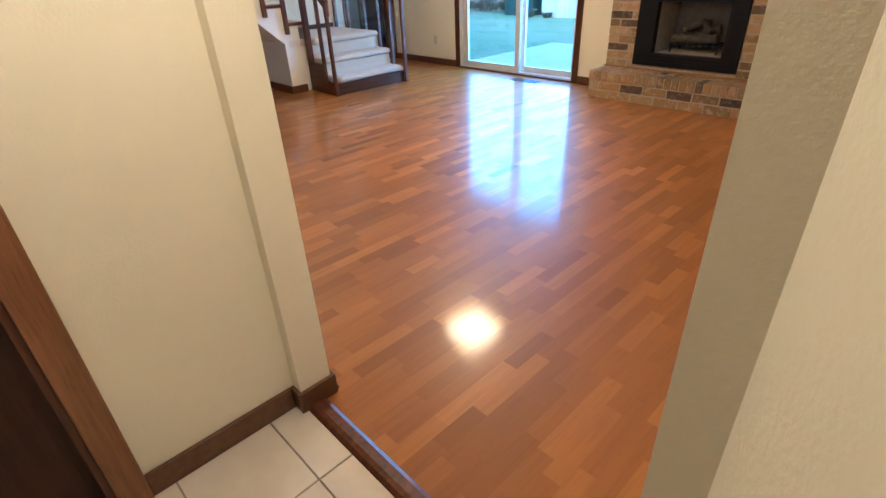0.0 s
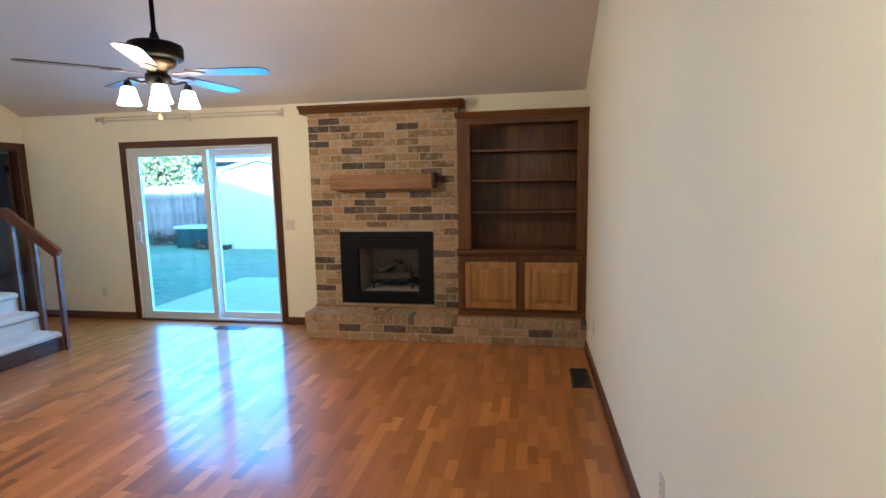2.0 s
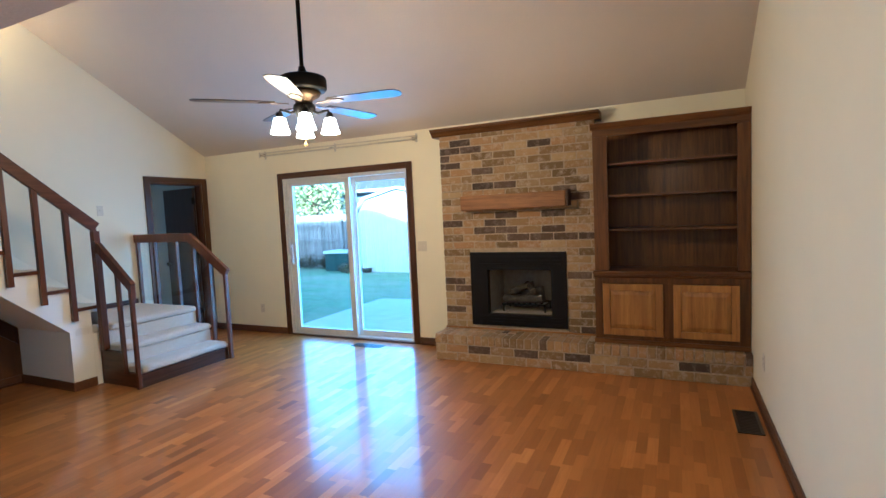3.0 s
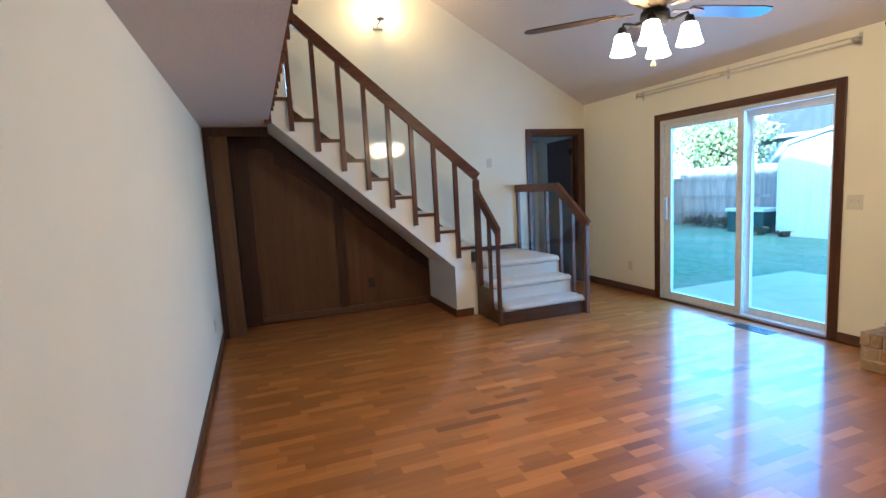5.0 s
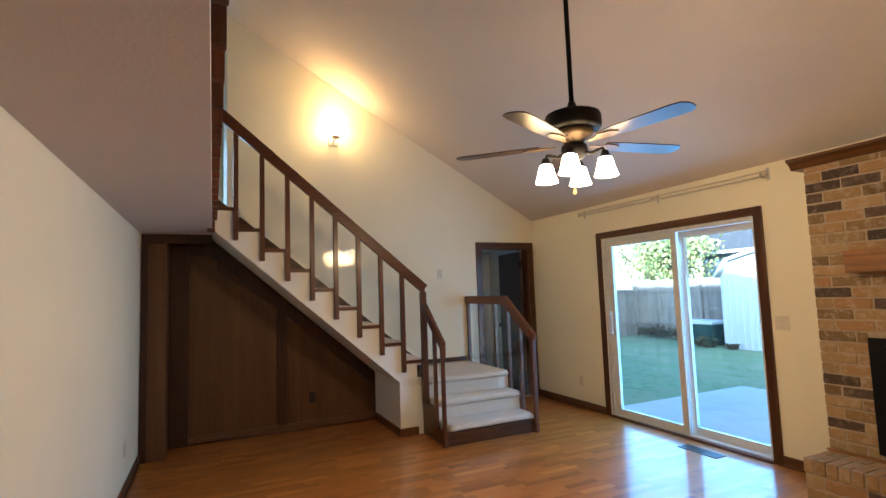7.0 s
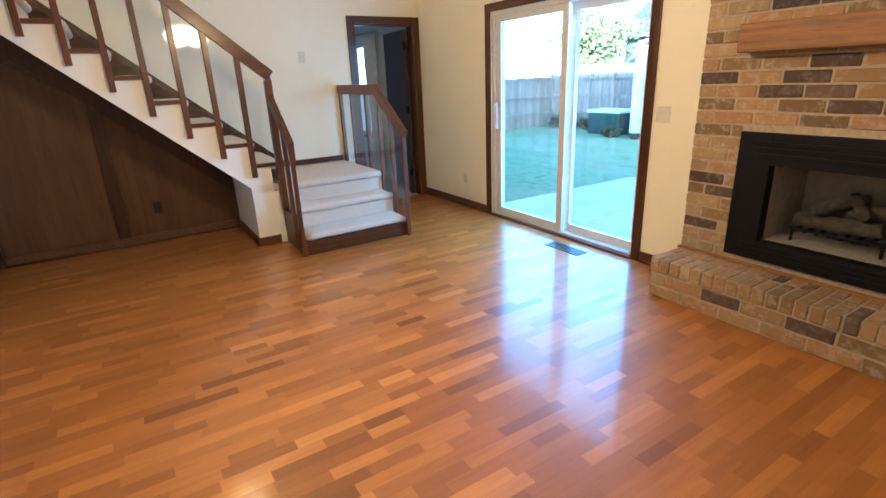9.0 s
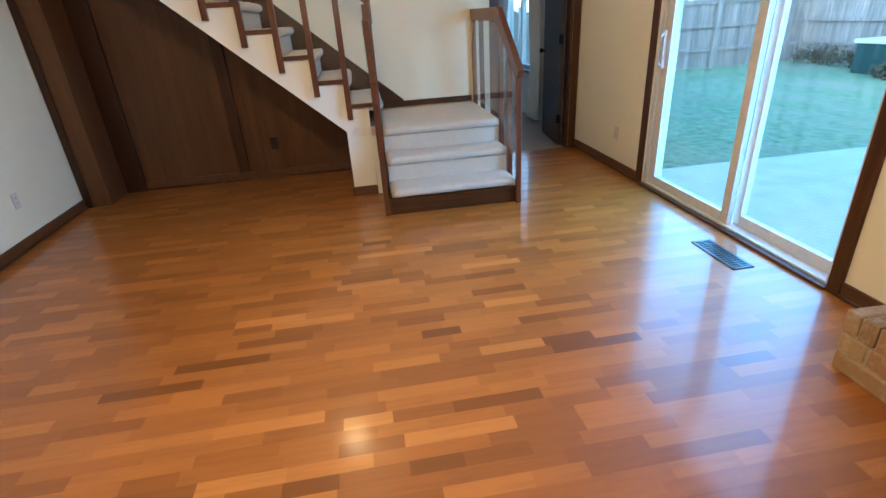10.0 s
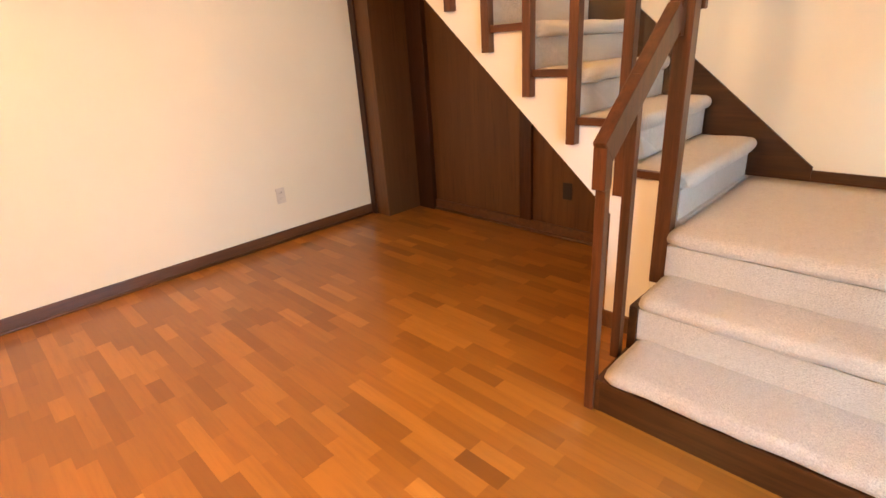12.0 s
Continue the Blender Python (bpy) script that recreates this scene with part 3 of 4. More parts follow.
part("top_louvre", joined(*[box(IX0 - 0.1, IX1 + 0.1, -0.16, -0.15, z, z + 0.018, 0.002) for z in (0.95, 0.985, 1.02)]), M_BLACK, fire)
part("bottom_louvre", joined(*[box(IX0 - 0.1, IX1 + 0.1, -0.158, -0.15, z, z + 0.015, 0.002) for z in (0.34, 0.37, 0.4)]), M_BLACK, fire)
bm = joined(box(IX0 - 0.02, IX0, -0.07, 0.4, IZ0, IZ1), box(IX1, IX1 + 0.02, -0.07, 0.4, IZ0, IZ1), box(IX0, IX1, 0.38, 0.4, IZ0, IZ1), box(IX0, IX1, -0.07, 0.38, IZ0 - 0.02, IZ0), box(IX0, IX1, -0.07, 0.38, IZ1, IZ1 + 0.02))
part("firebox", bm, M_FIREBRICK, fire, "grey refractory lining")
grate = part("grate", joined(*[box(-2.25 + 0.062 * k, -2.238 + 0.062 * k, 0.02, 0.3, 0.49, 0.502) for k in range(8)], box(-2.27, -1.79, 0.02, 0.035, 0.5, 0.515), box(-2.27, -1.79, 0.27, 0.285, 0.5, 0.515), *[box(x, x + 0.014, y, y + 0.014, IZ0, 0.5) for x in (-2.26, -1.81) for y in (0.03, 0.27)]), M_BLACK, fire, "black iron grate")
for k, (p, q, r) in enumerate((((-2.26, 0.1, 0.56), (-1.82, 0.08, 0.57), 0.045), ((-2.2, 0.2, 0.6), (-1.86, 0.22, 0.63), 0.05), ((-2.16, 0.02, 0.64), (-1.98, 0.26, 0.7), 0.032), ((-1.92, 0.03, 0.65), (-2.05, 0.27, 0.69), 0.03))):
    p, q = Vector(p), Vector(q)
    pts = [p.lerp(q, i / 6) + Vector((0, noise.noise((i, k, 0.5)) * 0.02, noise.noise((i, k, 3.5)) * 0.02)) for i in range(7)]
    part("log", tube([tuple(v) for v in pts], [r * (1 + 0.18 * noise.noise((i * 0.9, k * 3, 7))) for i in range(7)], 10), M_LOG, fire, "grey ceramic log")

# ---- bookcase ----
case = thing("bookcase", (-0.62, -0.18, HZ), "empty brown built-in bookcase with oak cupboard doors, on the hearth", "bookcase")
Y0 = -0.395
part("side_panel", box(-1.225, -1.2, Y0 + 0.02, -0.01, 0.93, 2.13), M_CASE, case)
part("side_panel", box(-0.025, -0.004, Y0 + 0.02, -0.01, 0.93, 2.13), M_CASE, case)
part("stile", box(-1.225, -1.1, Y0, Y0 + 0.02, 0.935, 2.13, 0.002), M_CASE, case)
part("stile", box(-0.1, -0.003, Y0, Y0 + 0.02, 0.935, 2.13, 0.002), M_CASE, case)
part("top_rail", box(-1.225, -0.003, Y0, Y0 + 0.02, 2.13, 2.235, 0.002), M_CASE_X, case)
part("cornice", prism([(Y0, 2.19), (Y0 - 0.012, 2.2), (Y0 - 0.03, 2.235), (Y0 - 0.03, 2.245), (-0.005, 2.245), (-0.005, 2.235), (Y0, 2.235)], "X", -1.24, -0.003), M_CASE_X, case)
part("back_panel", box(-1.2, -0.02, -0.04, -0.01, 0.9, 2.235), M_CASE, case)
for z in (1.295, 1.6, 1.885):
    part("shelf", box(-1.199, -0.026, Y0 + 0.03, -0.041, z - 0.011, z + 0.011, 0.002), M_CASE_X, case)
part("counter", box(-1.24, -0.003, Y0 - 0.025, -0.041, 0.9, 0.932, 0.006), M_CASE_X, case)
part("counter_lip", prism([(Y0, 0.87), (Y0 - 0.015, 0.885), (Y0 - 0.015, 0.9), (Y0, 0.9)], "X", -1.235, -0.003), M_CASE_X, case)
bm = box(-1.23, -1.165, Y0, Y0 + 0.02, 0.31, 0.9, 0.002)
box_into(bm, -0.085, -0.004, Y0, Y0 + 0.02, 0.31, 0.9, 0.002)
box_into(bm, -0.66, -0.58, Y0, Y0 + 0.02, 0.345, 0.82, 0.002)
box_into(bm, -1.165, -0.085, Y0, Y0 + 0.02, 0.82, 0.9, 0.002)
box_into(bm, -1.165, -0.085, Y0, Y0 + 0.02, 0.31, 0.345, 0.002)
part("face_frame", bm, M_CASE, case)
part("lower_body", box(-1.228, -0.005, Y0 + 0.021, -0.01, 0.27, 0.899), M_CASE, case)
part("plinth", box(-1.24, -0.004, Y0 - 0.01, Y0 + 0.02, 0.27, 0.309, 0.003), M_CASE_X, case)


def cupboard_door(x0, x1, z0, z1, y):
    door = part("door", joined(box(x0, x0 + 0.06, y - 0.02, y, z0, z1, 0.004), box(x1 - 0.06, x1, y - 0.02, y, z0, z1, 0.004), box(x0 + 0.06, x1 - 0.06, y - 0.02, y, z1 - 0.06, z1, 0.004), box(x0 + 0.06, x1 - 0.06, y - 0.02, y, z0, z0 + 0.06, 0.004)), M_OAK, case, "honey oak cupboard door with raised panel")
    a, c = 0.062, 0.1
    bm = bmesh.new()
    outer = [bm.verts.new(p) for p in ((x0 + a, y - 0.006, z0 + a), (x1 - a, y - 0.006, z0 + a), (x1 - a, y - 0.006, z1 - a), (x0 + a, y - 0.006, z1 - a))]
    inner = [bm.verts.new(p) for p in ((x0 + c, y - 0.017, z0 + c), (x1 - c, y - 0.017, z0 + c), (x1 - c, y - 0.017, z1 - c), (x0 + c, y - 0.017, z1 - c))]
    back = [bm.verts.new((v.co.x, y, v.co.z)) for v in outer]
    bm.faces.new(inner)
    bm.faces.new(back[::-1])
    for i in range(4):
        j = (i + 1) % 4
        bm.faces.new((outer[i], outer[j], inner[j], inner[i]))
        bm.faces.new((back[i], back[j], outer[j], outer[i]))
    bmesh.ops.recalc_face_normals(bm, faces=bm.faces)
    part("panel", bm, M_OAK, door)
    return door


cupboard_door(-1.16, -0.66, 0.35, 0.815, Y0)
cupboard_door(-0.58, -0.085, 0.35, 0.815, Y0)


# ---- staircase ----
LZ, RISE, RUN, Y1 = 0.585, 0.1975, 0.2345, -2.355
SIDE = -5.7                                     # outer face of the main flight
stairs = tagged(thing("staircase", (-5.8, -2.2, 0), "carpeted staircase with oatmeal treads, white side and dark wooden trim", "staircase"), kind="structure")


def tread(x0, x1, y0, y1, z, axis, thick=0.066):
    """A carpeted tread with a soft rolled nosing at its x1 side (axis X) or y1 side (axis Y), its ends rounded over."""
    r = thick / 2
    back, nose = (x0, x1) if axis == "X" else (y0, y1)
    a, c = (y0, y1) if axis == "X" else (x0, x1)
    prof = [(back, z - 2 * r)] + [(nose - r + r * math.cos(-math.pi / 2 + math.pi * k / 10), z - r + r * math.sin(-math.pi / 2 + math.pi * k / 10)) for k in range(11)]
    prof += [(nose - r - (nose - r - back) * k / 6, z) for k in range(1, 7)]
    n = 30
    bm = bmesh.new()
    rings = []
    for i in range(n + 1):
        u = i / n
        edge = min(u, 1 - u) * (c - a)
        shrink = 0.018 * max(0.0, 1 - edge / 0.03) ** 2
        ring = []
        for p, q in prof:
            p2 = p - shrink if p > nose - 3 * r else p
            q2 = q - shrink if q > z - r else q
            w = a + (c - a) * u
            v = Vector((p2, w, q2) if axis == "X" else (w, p2, q2))
            if p > back + 0.001:
                v += Vector((noise.noise(v * 7), noise.noise(v * 7 + Vector((9, 0, 0))), noise.noise(v * 9 + Vector((0, 5, 0))))) * 0.006
            ring.append(bm.verts.new(v))
        rings.append(ring)
    for lo, hi in zip(rings, rings[1:]):
        for k in range(len(prof)):
            f = bm.faces.new((lo[k], lo[(k + 1) % len(prof)], hi[(k + 1) % len(prof)], hi[k]))
            f.smooth = True
    bm.faces.new(rings[0][::-1])
    bm.faces.new(rings[-1])
    bmesh.ops.recalc_face_normals(bm, faces=bm.faces)
    return bm


NY = -1.12
SY = -2.12
for k, (z, nose) in enumerate(((0.2, -5.115), (0.392, -5.355), (LZ, -5.57))):
    back = W if k == 2 else nose - 0.3
    part("tread", tread(back, nose, SY + 0.015, NY, z, "X"), M_CARPET, stairs, "carpeted tread with a rolled edge")
    if k:
        part("riser", box(nose - 0.05, nose - 0.03, SY + 0.015, NY - 0.01, z - 0.2, z - 0.07), M_CARPET, stairs)
part("landing", box(W, -5.7, Y1, SY + 0.02, LZ - 0.07, LZ), M_CARPET, stairs, "carpeted landing")
part("plinth", box(-5.15, -5.13, SY, NY, 0, 0.13, 0.003), M_TRIM_Y, stairs, "dark wooden first riser")
part("north_skirt", prism([(-5.13, 0), (-5.13, 0.13), (-5.39, 0.14), (-5.39, 0.33), (-5.62, 0.33), (-5.62, 0.5), (W, 0.5), (W, 0)], "Y", NY - 0.035, NY - 0.012), M_TRIM_X, stairs, "dark wooden side board")
part("south_skirt", prism([(-5.13, 0), (-5.13, 0.13), (-5.38, 0.14), (-5.38, 0.33), (SIDE, 0.33), (SIDE, 0)], "Y", SY - 0.02, SY + 0.012), M_TRIM_X, stairs, "dark wooden side board")
for k in range(9):
    z = LZ + RISE * (k + 1)
    nose = Y1 + 0.235 - RUN * k + 0.045
    if k < 8:
        part("tread", tread(W + 0.012, SIDE - 0.004, nose - 0.27, nose, z, "Y"), M_CARPET, stairs, "carpeted tread with a rolled edge")
    else:
        part("tread", tread(W + 0.012, SIDE - 0.004, -4.2, nose, z, "Y"), M_CARPET, stairs, "carpeted tread with a rolled edge")
    part("riser", box(W + 0.012, SIDE - 0.002, nose - 0.055, nose - 0.04, z - RISE, z - 0.07), M_CARPET, stairs)
# white side board with a stepped top and a raking foot
pts = [(-2.2, 0), (-2.2, LZ + 0.17)]
for k in range(9):
    y, z = Y1 - RUN * (k - 0), LZ + RISE * (k + 1) - 0.03
    pts += [(max(y, -4.2), z)]
    if k < 8:
        pts += [(y, z + RISE)]
pts += [(-4.2, 2.155), (-2.4, 0.562), (-2.4, 0)]
part("side_board", prism(pts, "X", SIDE - 0.03, SIDE), M_WHITE, stairs, "white stepped side board")
part("side_return", box(SIDE - 0.03, SIDE - 0.002, -2.198, -2.142, 0, LZ - 0.075), M_WHITE, stairs, "white return beside the newel")
part("box_end", box(W, SIDE - 0.03, -2.4, -2.37, 0, 0.562), M_WHITE, stairs, "white end wall under the landing")
part("underside", prism([(-2.4, 0.562), (-4.2, 2.15), (-4.2, 2.19), (-2.4, 0.6)], "X", W, SIDE - 0.03), M_WHITE, stairs, "white sloped underside")
# dark board up the wall beside the flight
s = RISE / RUN
part("wall_skirt", prism([(Y1 + 0.52, LZ), (Y1 + 0.52, LZ + 0.07), (-4.15, LZ + 0.07 + s * (4.15 + Y1 + 0.52)), (-4.15, LZ - 0.3 + s * (4.15 + Y1)), (Y1, LZ)], "X", W, W + 0.014), M_TRIM_Y, stairs, "dark wooden wall skirt")
part("landing_baseboard", box(W, W + 0.012, Y1 + 0.52, NY - 0.02, LZ, LZ + 0.055, 0.003), M_TRIM_Y, stairs)

# main railing
BW = 0.044
rail = thing("stair_railing", (SIDE, -3.0, LZ), "reddish-brown wooden stair railing with square balusters", "railing")


def rail_z(y):
    return 1.56 + 0.845 * (-2.06 - y)


part("rail_end", box(SIDE + 0.008, SIDE + 0.038, -2.135, -2.095, 1.36, 1.53, 0.004), M_RAIL, rail, "square drop at the foot of the handrail")
part("handrail", beam((SIDE + 0.03, -2.1, rail_z(-2.1) - 0.06), (SIDE + 0.03, -4.2, rail_z(-4.2) - 0.06), 0.045, 0.1), M_RAIL_L, rail, "sloping wooden handrail")
for k in range(8):
    y = Y1 - RUN * k
    z = LZ + RISE * (k + 1)
    part("baluster", box(SIDE + 0.002, SIDE + 0.002 + BW, y - BW / 2, y + BW / 2, z - 0.12, rail_z(y) - 0.07, 0.003), M_RAIL, rail)
for k in range(9):
    y1 = (Y1 - RUN * (k - 1)) - BW / 2
    z = LZ + RISE * (k + 1)
    y0 = y1 - RUN + BW
    if k == 0:
        y1 = -2.15
    part("tread_strip", box(SIDE + 0.002, SIDE + 0.03, max(y0, -4.19), y1, z - 0.035, z - 0.002, 0.003), M_RAIL_L, rail, "short strip under each tread end")
part("clear_sheet", prism([(-2.15, LZ + RISE + 0.02), (-2.15, rail_z(-2.15) - 0.11), (-4.15, rail_z(-4.15) - 0.11), (-4.15, LZ + RISE * 9.5)], "X", SIDE + 0.0005, SIDE + 0.0017), M_ACRYLIC, rail, "clear acrylic sheet behind the balusters").visible_shadow = False
part("newel", box(-5.66, -5.6, -2.165, -2.105, 0.34, 1.5, 0.004), M_RAIL, rail, "square newel post")

# short railing down the three steps, south side
low = thing("lower_railing", (-5.3, -2.15, 0), "short reddish-brown wooden railing beside the bottom steps", "railing")
part("handrail", beam((-5.575, -2.152, 1.355), (-5.115, -2.152, 0.965), 0.045, 0.085), M_RAIL, low)
part("rail_drop", box(-5.145, -5.1, -2.176, -2.13, 0.85, 0.985, 0.003), M_RAIL, low)
part("rail_head", box(-5.6, -5.565, -2.176, -2.13, 1.28, 1.4, 0.003), M_RAIL, low)
part("post", box(-5.15, -5.115, -2.17, -2.135, 0, 0.9, 0.003), M_RAIL, low)
part("post", box(-5.335, -5.3, -2.17, -2.135, 0.13, 1.18, 0.003), M_RAIL, low)

# north railing of the landing
nr = thing("landing_railing", (-5.8, NY, 0), "dark wooden railing round the landing with slim square posts", "railing")
part("handrail", beam((W + 0.005, NY + 0.01, 1.375), (-5.63, NY + 0.01, 1.375), 0.045, 0.1), M_RAIL, nr, "level handrail")
part("handrail", beam((-5.645, NY + 0.01, 1.385), (-5.07, NY + 0.01, 0.965), 0.045, 0.1), M_RAIL, nr, "sloping handrail")
part("clear_sheet", prism([(W + 0.03, 0.62), (W + 0.03, 1.32), (-5.64, 1.32), (-5.12, 0.93), (-5.12, 0.3), (-5.6, 0.62)], "Y", NY - 0.012, NY - 0.0105), M_ACRYLIC, nr, "clear acrylic sheet behind the posts").visible_shadow = False
for x, z0, z1 in ((-6.55, 0.5, 1.34), (-6.24, 0.5, 1.34), (-5.86, 0.5, 1.34), (-5.58, 0.33, 1.3), (-5.34, 0.14, 1.13), (-5.1, 0.0, 1.0)):
    part("post", box(x - 0.019, x + 0.019, NY - 0.01, NY + 0.028, z0, z1, 0.003), M_RAIL, nr)

# loft railing along the edge
lr = thing("loft_railing", (-3.2, -4.19, 2.2), "dark wooden railing along the edge of the loft", "railing")
part("handrail", box(-5.7, 0, -4.23, -4.185, 3.2, 3.3, 0.004), M_RAIL, lr)
part("loft_newel", box(-5.72, -5.655, -4.24, -4.175, 2.12, 3.4, 0.004), M_RAIL, lr)
for k in range(23):
    x = -5.46 + 0.24 * k
    part("baluster", box(x - 0.02, x + 0.02, -4.198, -4.158, 2.2, 3.21, 0.003), M_RAIL, lr)

# ---- panelling under the stairs ----
pan = tagged(thing("panelling", (W, -3.6, 0), "dark wood-panelled wall under the stairs", "panelling"), kind="structure")
part("sheet", prism([(-4.8, 0), (-4.8, 2.15), (-4.2, 2.15), (-2.4, 0.56), (-2.4, 0)], "X", W, W + 0.012), M_PANEL, pan)
part("pilaster", box(W + 0.012, -6.19, -4.815, -4.6, 0, 2.15, 0.004), M_PANEL, pan, "boxed-out pilaster")
part("pilaster_edge", box(-6.19, -6.172, -4.815, -4.755, 0, 2.15, 0.003), M_FRAME, pan)
part("stile", box(W + 0.012, W + 0.06, -4.6, -4.42, 0, 2.15, 0.004), M_FRAME, pan)
part("stile", box(W + 0.012, W + 0.04, -3.53, -3.43, 0.085, 1.42, 0.004), M_FRAME, pan)
part("top_board", box(-6.19, -6.165, -4.755, -4.2, 2.06, 2.15, 0.003), M_FRAME, pan)
part("bottom_board", box(W + 0.012, W + 0.03, -4.42, -2.42, 0.02, 0.085, 0.003), M_BASE, pan)
part("shoe_moulding", tube([(W + 0.034, -4.42, 0.01), (W + 0.034, -2.42, 0.01)], 0.012), M_BASE, pan, "rounded shoe moulding")
part("raking_board", prism([(-4.42, 2.13), (-4.2, 2.13), (-2.42, 0.56), (-2.42, 0.4), (-4.22, 1.97), (-4.42, 1.97)], "X", W + 0.0125, W + 0.042, 0.003), M_FRAME, pan)


# ---- west door ----
dw = tagged(thing("door_2", (W, -0.52, 0), "grey-brown wooden door standing open into the next room, in a dark casing", "door"), kind="structure")
part("casing_side", box(W, W + 0.018, -0.94, -0.865, 0, 2.15, 0.003), M_TRIM, dw)
part("casing_side", box(W, W + 0.018, -0.09, -0.015, 0, 2.15, 0.003), M_TRIM, dw)
part("casing_head", box(W, W + 0.018, -0.865, -0.09, 2.075, 2.15, 0.003), M_TRIM_Y, dw)
part("door_frame", joined(box(W - 0.12, W, -0.865, -0.845, 0, 2.075), box(W - 0.12, W, -0.11, -0.09, 0, 2.075), box(W - 0.12, W, -0.845, -0.11, 2.055, 2.075)), M_TRIM, dw)
leaf = part("leaf", prism([(W - 0.1, -0.13), (W - 0.82, -0.05), (W - 0.824, -0.085), (W - 0.104, -0.165)], "Z", 0.01, 2.03), M_DOOR, dw, "flat grey-brown door leaf")
part("knob", lathe([(0.0, 0), (0.012, 0.0), (0.012, 0.03), (0.027, 0.042), (0.027, 0.06), (0.0, 0.07)], 14), M_BRONZE, leaf).matrix_world = pose(W - 0.76, -0.09, 0.95, 90, 0, 0)
for z in (0.25, 1.05, 1.8):
    part("hinge", box(W - 0.1, W - 0.085, -0.19, -0.15, z, z + 0.09), M_BRONZE, dw)

# hall door on the left as one walks in
dh = tagged(thing("door_3", (-1.25, -5.87, 0), "dark brown hall door in a reddish-brown casing, closed", "door"), kind="structure")
part("casing_side", box(-1.25, -1.23, -5.49, -5.415, 0, 2.135, 0.003), M_CASING, dh)
part("casing_side", box(-1.25, -1.23, -6.375, -6.3, 0, 2.135, 0.003), M_CASING, dh)
part("casing_head", box(-1.25, -1.23, -6.3, -5.49, 2.06, 2.135, 0.003), M_CASING, dh)
part("leaf", box(-1.35, -1.315, -6.3, -5.49, 0.01, 2.06, 0.002), M_FRAME, dh)
part("stop", box(-1.315, -1.25, -5.51, -5.49, 0, 2.06), M_RAIL, dh)

# window, curtains and sill in the next room
wn = tagged(thing("window_1", (-8.97, 0.15, 0.62), "white window with a view of the yard and white curtains beside it", "window"), kind="structure")
part("window_frame", joined(box(-9.7, -9.65, 0.13, 0.2, 0.62, 2.0), box(-8.3, -8.25, 0.13, 0.2, 0.62, 2.0), box(-9.65, -8.3, 0.13, 0.2, 1.95, 2.0), box(-9.65, -8.3, 0.13, 0.2, 0.62, 0.67), box(-9.0, -8.95, 0.13, 0.2, 0.67, 1.95)), M_VINYL, wn)
part("window_sill", box(-9.75, -8.2, 0.06, 0.13, 0.59, 0.62, 0.004), M_TRIM_X, wn, "dark sill")
for x0, x1 in ((-9.65, -9.0), (-8.95, -8.3)):
    part("pane", box(x0, x1, 0.16, 0.165, 0.67, 1.95), M_GLASS, wn).visible_shadow = False


def curtain(x0, x1, y, z0, z1, tie):
    bm = bmesh.new()
    cols, rows = 40, 14
    grid = []
    for j in range(rows + 1):
        v = j / rows
        pinch = 1 - tie * math.exp(-((v - 0.62) / 0.22) ** 2)
        row = []
        for i in range(cols + 1):
            u = i / cols
            row.append(bm.verts.new((x0 + (x1 - x0) * u * pinch, y + 0.03 * math.sin(u * 34) * (0.7 + 0.3 * v), z1 + (z0 - z1) * v)))
        grid.append(row)
    for j in range(rows):
        for i in range(cols):
            f = bm.faces.new((grid[j][i], grid[j][i + 1], grid[j + 1][i + 1], grid[j + 1][i]))
            f.smooth = True
    return bm


cu = thing("curtain_pair", (-9.0, 0.05, 0), "sheer white floor-length curtains beside the far window", "curtain")
c = part("curtain", curtain(-9.95, -9.3, 0.03, 0.03, 2.1, 0.45), M_CURTAIN, cu)
c.modifiers.new("thickness", "SOLIDIFY").thickness = 0.003
c = part("curtain", curtain(-7.95, -8.35, 0.03, 0.03, 2.1, 0.3), M_CURTAIN, cu)
c.modifiers.new("thickness", "SOLIDIFY").thickness = 0.003
part("rod", tube([(-10.0, 0.03, 2.11), (-7.9, 0.03, 2.11)], 0.012), M_ROD, cu)

# ---- ceiling fan ----
fan = thing("ceiling_fan", (FAN.x, FAN.y, roof_z(FAN.y)), "dark bronze five-blade ceiling fan with four lit frosted shades", "ceiling fan")
part("rod", tube([(FAN.x, FAN.y, FAN_Z + 0.15), (FAN.x, FAN.y, roof_z(FAN.y) + 0.01)], 0.014, 14), M_BRONZE, fan)
part("canopy", lathe([(0.075, 0.04), (0.07, -0.03), (0.045, -0.08), (0.02, -0.1), (0.0, -0.1)], 24, (FAN.x, FAN.y, roof_z(FAN.y) - 0.01)), M_BRONZE, fan)
part("motor", lathe([(0.0, 0.225), (0.02, 0.225), (0.03, 0.185), (0.055, 0.165), (0.13, 0.158), (0.152, 0.148), (0.158, 0.135), (0.158, 0.075), (0.15, 0.062), (0.0, 0.058)], 32, (FAN.x, FAN.y, FAN_Z)), M_BRONZE, fan, "black motor drum")
part("flywheel", lathe([(0.0, 0.058), (0.11, 0.056), (0.115, 0.04), (0.1, 0.02), (0.06, 0.0), (0.055, -0.03), (0.0, -0.03)], 32, (FAN.x, FAN.y, FAN_Z)), M_BRASS, fan, "dull brass flywheel under the motor")
part("light_hub", lathe([(0.0, -0.03), (0.07, -0.03), (0.075, -0.06), (0.055, -0.1), (0.02, -0.12), (0.0, -0.12)], 24, (FAN.x, FAN.y, FAN_Z)), M_BRONZE, fan)
